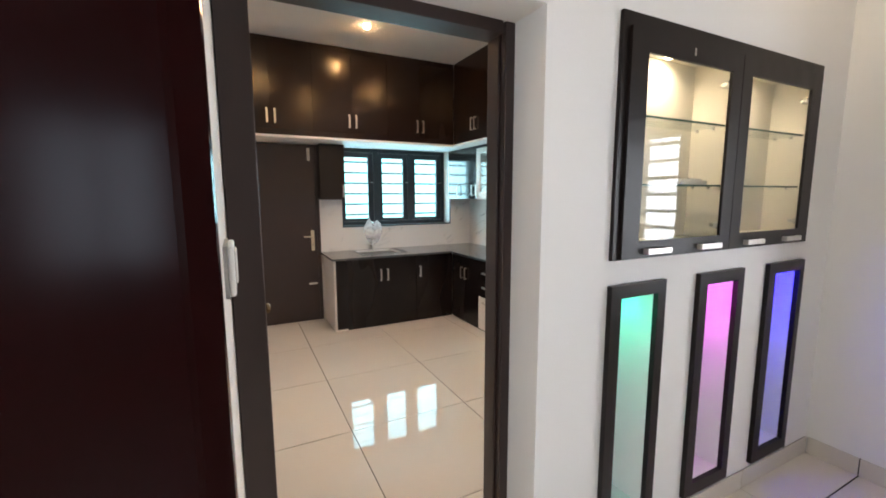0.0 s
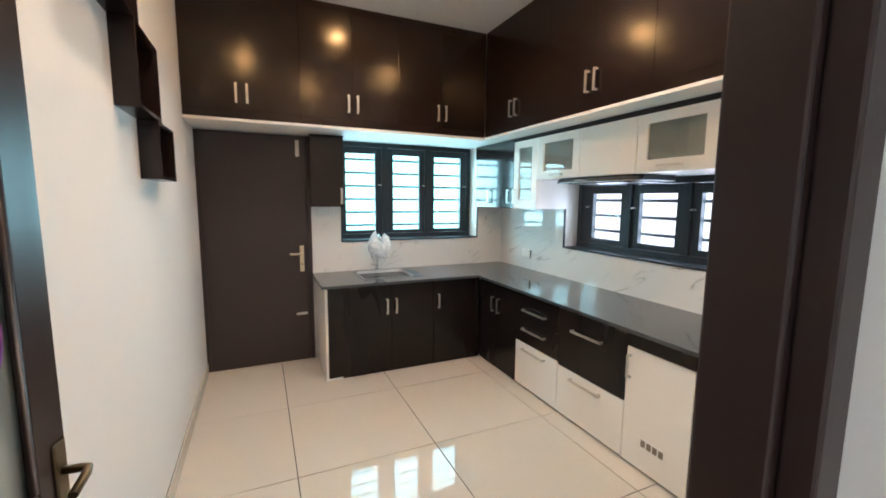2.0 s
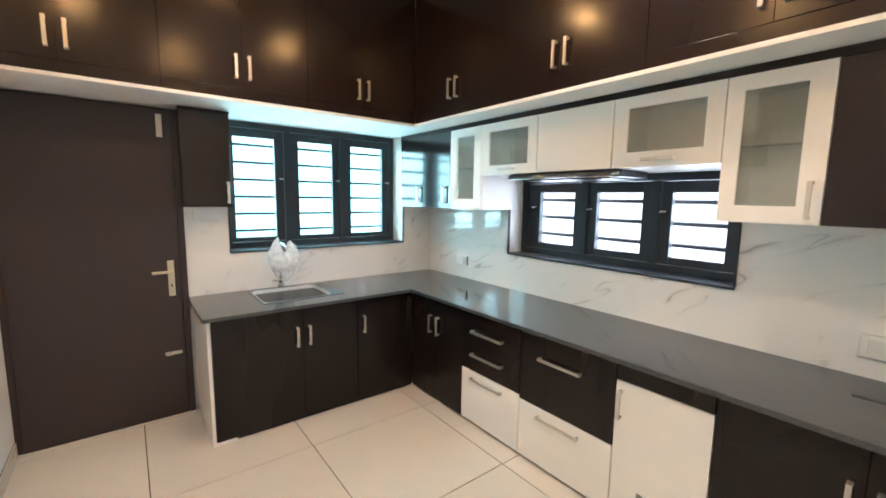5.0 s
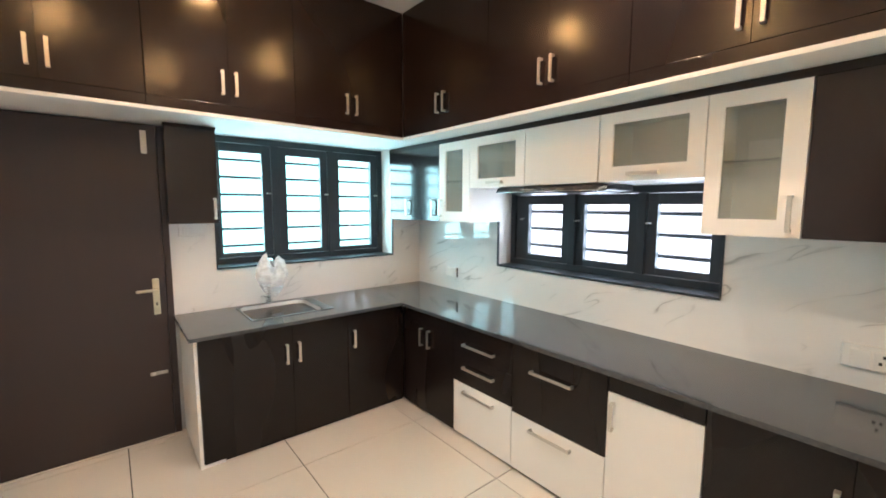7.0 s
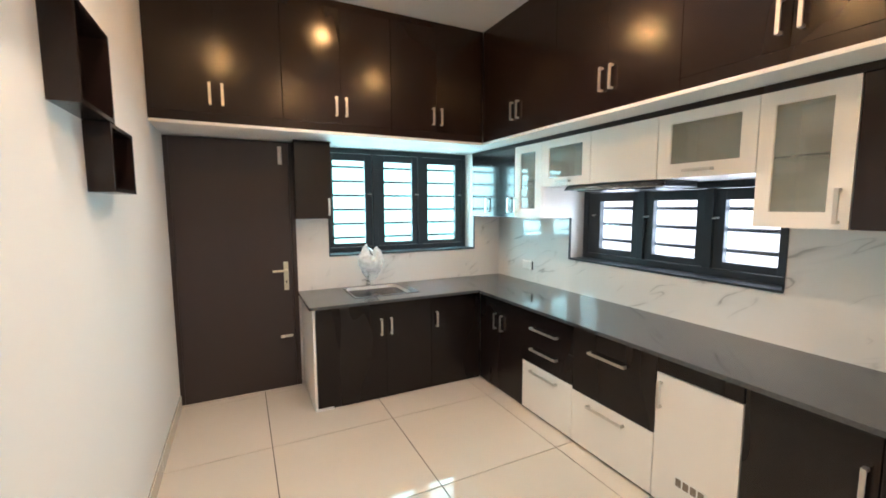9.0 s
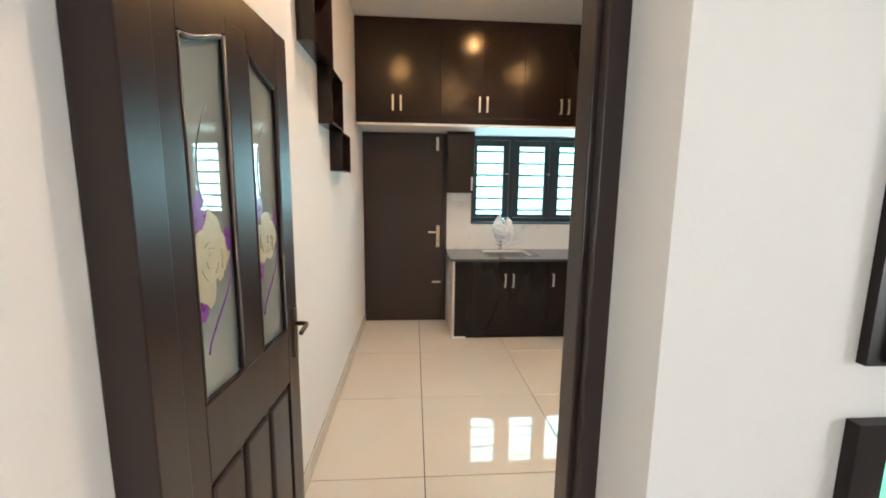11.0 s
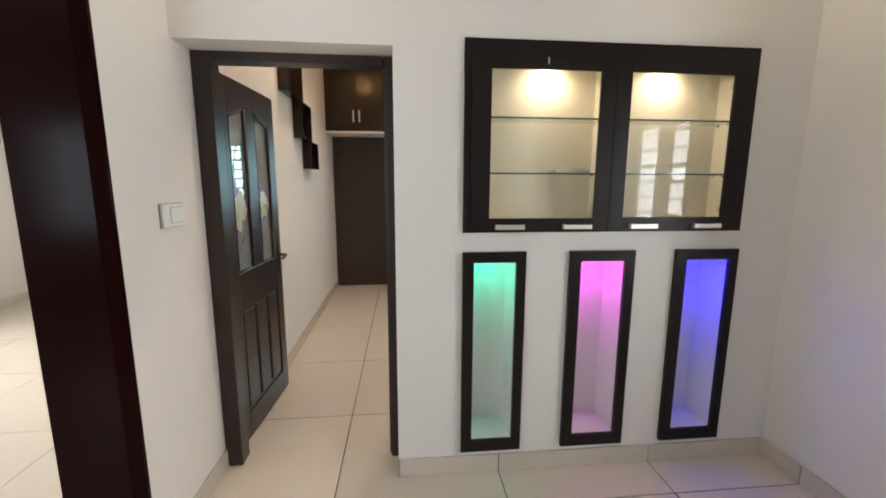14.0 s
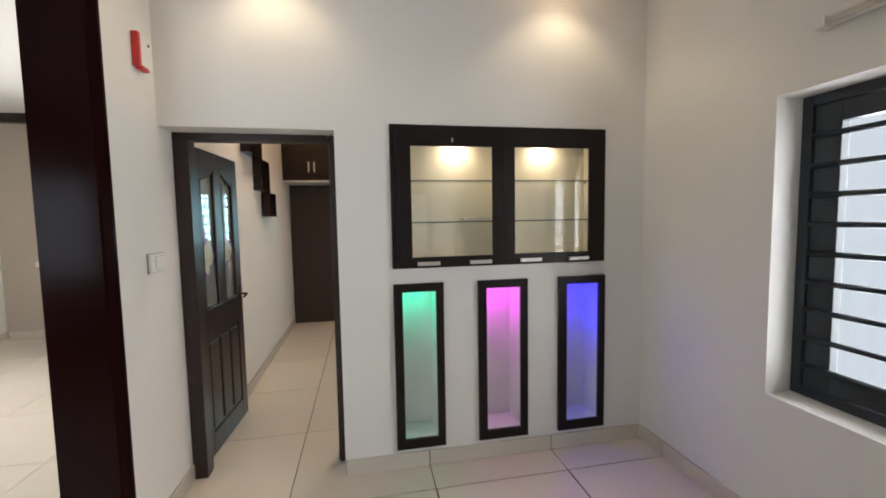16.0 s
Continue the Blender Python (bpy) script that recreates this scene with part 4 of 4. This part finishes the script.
# ---- the hall ----
case = thing("display_cabinet", (1.845, 1.0, 1.214), "dark framed glass display cabinet lit inside, set in the wall", "cabinet")
CY = 0.957
t = 0.018
case.location, case.scale = (1.822, 1.0, 1.231), (0.974, 1, 0.981)
for name, cell in (("side", (1.172, 1.172 + t, CY + 0.03, 1.232, 1.242, 2.038)), ("side", (2.518 - t, 2.518, CY + 0.03, 1.232, 1.242, 2.038)), ("partition", (1.835, 1.855, CY + 0.03, 1.150, 1.262, 2.018)), ("bottom", (1.19, 2.50, CY + 0.03, 1.232, 1.242, 1.262)), ("top", (1.19, 2.50, CY + 0.03, 1.232, 2.018, 2.038)), ("back", (1.19, 2.50, 1.150, 1.232, 1.262, 2.018))):
    part(name, box(*cell), CREAM, case, "cream lining")
part("frame", wall_mesh("x", 1.143, 2.547, CY + 0.012, YP - 0.001, 1.214, 2.067, [(1.20, 1.83, 1.25, 2.0), (1.86, 2.49, 1.25, 2.0)]), CASEWOOD, case)
for a, b, hole in ((1.176, 1.842, (1.264, 1.770, 1.281, 1.942)), (1.846, 2.514, (1.917, 2.424, 1.284, 1.943))):
    d = part("door", wall_mesh("x", a, b, CY, CY + 0.012, 1.219, 2.018, [hole]), CASEWOOD, case)
    pane = part("glass", box(hole[0] - 0.003, hole[1] + 0.003, CY + 0.005, CY + 0.009, hole[2] - 0.003, hole[3] + 0.003), CLEAR, d, "clear glass pane")
    pane.visible_shadow = False
for x in (1.361, 1.688, 2.020, 2.348):
    bar_handle(case, CY, x, 1.242, 0.138, False, "y", -1, NICKEL, 0.022, 0.022)
for a, b in ((1.191, 1.834), (1.856, 2.499)):
    for z in (1.489, 1.742):
        sh = part("shelf", box(a, b, 1.01, 1.148, z - 0.004, z + 0.004), SHELFGLASS, case, "clear glass shelf")
        sh.visible_shadow = False
        part("shelf_edge", box(a, b, 1.006, 1.0095, z - 0.004, z + 0.004), GREEN_EDGE, case, "greenish glass edge")
        for x in (a + 0.008, b - 0.008):
            part("shelf_peg", tube([(x - 0.007, 1.12, z - 0.009), (x + 0.007, 1.12, z - 0.009)], 0.005, 8), STEEL, case)
            part("shelf_peg", tube([(x - 0.007, 1.05, z - 0.009), (x + 0.007, 1.05, z - 0.009)], 0.005, 8), STEEL, case)
part("catch", box(1.516, 1.521, CY - 0.003, CY + 0.001, 1.965, 1.992), STEEL, case)
for x in (1.78, 2.44):
    for z in (1.32, 1.90):
        part("hinge", boxes((x - 0.012, x + 0.030, CY + 0.014, CY + 0.03, z - 0.012, z + 0.012), (x + 0.005, x + 0.05, CY + 0.03, CY + 0.055, z - 0.008, z + 0.008), bevel=0.002), STEEL, case)
for x, lamp_x in ((1.58, 1.564), (2.18, 2.148)):
    part("lamp", disc(x, 1.085, 2.008, 2.017, 0.032), CASEBULB, case, "small glowing puck lamp")
    spot_lamp("case_lamp", (lamp_x, 1.085, 2.0), (lamp_x, 1.145, 1.84), 6.5, (1.0, 0.78, 0.52), 165, 0.8, 0.025)

tagged(part("packet", boxes((1.583, 1.758, 1.03, 1.12, 1.5060, 1.5235), (1.612, 1.739, 1.04, 1.11, 1.5240, 1.5315), bevel=0.003), PAPER), "small pale paper packet on a glass shelf", "packet")

for tone, (x0, x1), (f0, f1), colour, watts in (("green", (1.191, 1.393), (1.139, 1.439), (0.01, 1.0, 0.52), 0.40), ("pink", (1.708, 1.93), (1.655, 1.977), (1.0, 0.04, 0.95), 0.75), ("blue", (2.243, 2.469), (2.188, 2.512), (0.008, 0.0, 1.0), 1.6)):
    zb, zt, fz0, fz1 = 0.183, 1.09, 0.126, 1.14
    nn = thing("light_niche", ((x0 + x1) / 2, 1.0, fz0), "tall dark-framed white wall recess lit " + tone + " from its top", "light niche", "coloured light niches")
    part("frame", wall_mesh("x", f0, f1, 0.963, YP - 0.001, fz0, fz1, [(x0, x1, zb, zt)]), CASEWOOD, nn, "dark brown wooden frame")
    o0, o1 = x0 - 0.004, x1 + 0.004
    for name, cell in (("back", (o0, o1, 1.172, 1.190, zb, zt)), ("side", (o0, x0, YP, 1.172, zb, zt)), ("side", (x1, o1, YP, 1.172, zb, zt)), ("sill", (x0, x1, YP, 1.172, zb - 0.004, zb)), ("head", (x0, x1, YP, 1.172, zt, zt + 0.004))):
        part(name, box(*cell), NICHE, nn, "pale box lining")
    xm = (x0 + x1) / 2
    part("led_light", disc(xm - 0.05, 1.05, zt - 0.007, zt - 0.001, 0.014), LED[tone], nn, "glowing " + tone + " lamp")
    area_lamp("panel_lamp", look((xm - 0.02, 1.075, zt - 0.010), (xm, 1.06, 0.3)), 0.14, 0.035, watts, colour)

siren = thing("alarm_box", (XW, 0.835, 2.27), "white and red plastic alarm box on the white wall", "alarm")
part("case", box(XW, XW + 0.030, 0.801, 0.905, 2.275, 2.425, 0.006), PLASTIC, siren)
part("flash_strip", boxes((XW, XW + 0.034, 0.780, 0.803, 2.262, 2.422), (XW, XW + 0.034, 0.803, 0.872, 2.256, 2.274), bevel=0.005), RED, siren, "red L-shaped strip")
part("button", box(XW + 0.029, XW + 0.033, 0.872, 0.886, 2.382, 2.396, 0.002), DARKPLASTIC, siren)

batten = thing("tube_light", (2.78, -0.7, 2.21), "pale slim tube light, unlit, above the hall window", "lamp")
part("housing", box(2.765, XH, -1.29, -0.075, 2.240, 2.298, 0.012), PLASTIC, batten)
part("tube", tube([(2.752, -1.26, 2.252), (2.752, -0.10, 2.252)], 0.014, 14), PAPER, batten)
for y in (-1.275, -0.090):
    part("end_cap", box(2.736, 2.790, y - 0.022, y + 0.022, 2.232, 2.276, 0.008), PLASTIC, batten)

# the adjoining room, seen through the portal
setting("pelmet", box(-3.8, -0.32, 4.93, 5.05, 2.87, TOP + 0.002, 0.003), WOOD, "dark wooden pelmet along the adjoining room's wall", "trim")
wc = thing("wall_cabinet", (-3.78, 3.95, 1.88), "dark wooden wall cabinet with grey doors", "cabinet")
part("body", box(-3.8, -3.66, 3.55, 4.36, 1.88, 2.34, 0.004), WOOD, wc)
part("door", box(-3.662, -3.648, 3.58, 4.27, 1.92, 2.30, 0.002), GREYPLASTIC, wc, "grey door")
plate("switch", -3.8, 4.7, 4.82, 1.0, 1.08, "white switch plate on the wall", "switch", 1, [(4.72, 4.80, 1.015, 1.065)])
lp = thing("switch", (-3.33, 5.045, 0.96), "white switch plate on the beige wall", "switch")
part("plate", box(-3.40, -3.22, 5.041, 5.05, 0.96, 1.035, 0.003), PLASTIC, lp)
part("key", box(-3.37, -3.25, 5.037, 5.042, 0.975, 1.02, 0.002), PLASTIC, lp)

# ---- floor and skirting tiles ----
GX, GY, STEP, GAP = 0.531, 0.752, 0.8055, 0.0050
floor = tagged(part("floor", box(-3.9, 3.0, -3.3, 5.2, -0.10, -0.005), JOINT), "glossy cream vitrified tile floor with dark joints", "floor", kind="structure")
TILE_MESHES = {}


def tile(x0, x1, y0, y1, z0, z1, parent, name="tile"):
    key = tuple(round(v, 4) for v in (x1 - x0, y1 - y0, z1 - z0))
    if key not in TILE_MESHES:
        bm = box(-key[0] / 2, key[0] / 2, -key[1] / 2, key[1] / 2, -key[2] / 2, key[2] / 2)
        bmesh.ops.bevel(bm, geom=list(bm.edges), offset=0.0012, segments=1, affect="EDGES")
        me = bpy.data.meshes.new(name)
        bm.to_mesh(me)
        bm.free()
        me.materials.append(TILE)
        TILE_MESHES[key] = me
    ob = new(name, TILE_MESHES[key])
    ob.parent = parent
    ob.location = ((x0 + x1) / 2, (y0 + y1) / 2, (z0 + z1) / 2)
    return ob


def cut(lo, hi, start):
    k0, k1 = math.floor((lo - start) / STEP), math.ceil((hi - start) / STEP)
    spans = [(max(lo, start + k * STEP), min(hi, start + (k + 1) * STEP)) for k in range(k0, k1)]
    return [s for s in spans if s[1] - s[0] > 0.02]


for x0, x1 in cut(-3.8, XK, GX):
    for y0, y1 in cut(-3.2, 5.05, GY):
        gap = 0.0095 if y1 < 1.3 else GAP
        tile(x0 + gap / 2, x1 - gap / 2, y0 + gap / 2, y1 - gap / 2, -0.012, 0.0, floor)


def skirting(label, axis, a, b, face, sign, start):
    """A run of low tile pieces along a wall."""
    s = tagged(new("baseboard"), label, "baseboard", kind="structure")
    s.empty_display_size = 0.05
    ORIGIN[s.name] = Vector((0, 0, 0))
    d = sorted((face, face + sign * 0.0045))
    part("bedding", box(*((a, b, *d) if axis == "x" else (*d, a, b)), 0.0, 0.094), JOINT, s)
    for u0, u1 in cut(a, b, start):
        d = sorted((face + sign * 0.003, face + sign * 0.011))
        cell = (u0 + 0.0025, u1 - 0.0025, *d) if axis == "x" else (*d, u0 + 0.0025, u1 - 0.0025)
        tile(*cell, 0.0005, 0.096, s)


SK = "low cream tile skirting along the white wall"
skirting(SK, "x", 0.832, XH - 0.011, YP, -1, GX)
skirting(SK, "y", -3.19, YP - 0.011, XH, -1, GY)
skirting(SK, "y", 0.547, 1.146, XW, 1, GY)
skirting(SK, "y", 1.24, 4.84, XW, 1, GY)
skirting(SK, "y", -3.19, 5.04, -3.8, 1, GY)
skirting(SK, "x", -3.78, -0.33, 5.05, -1, GX)
skirting(SK, "y", 0.55, 5.03, -0.32, -1, GY)
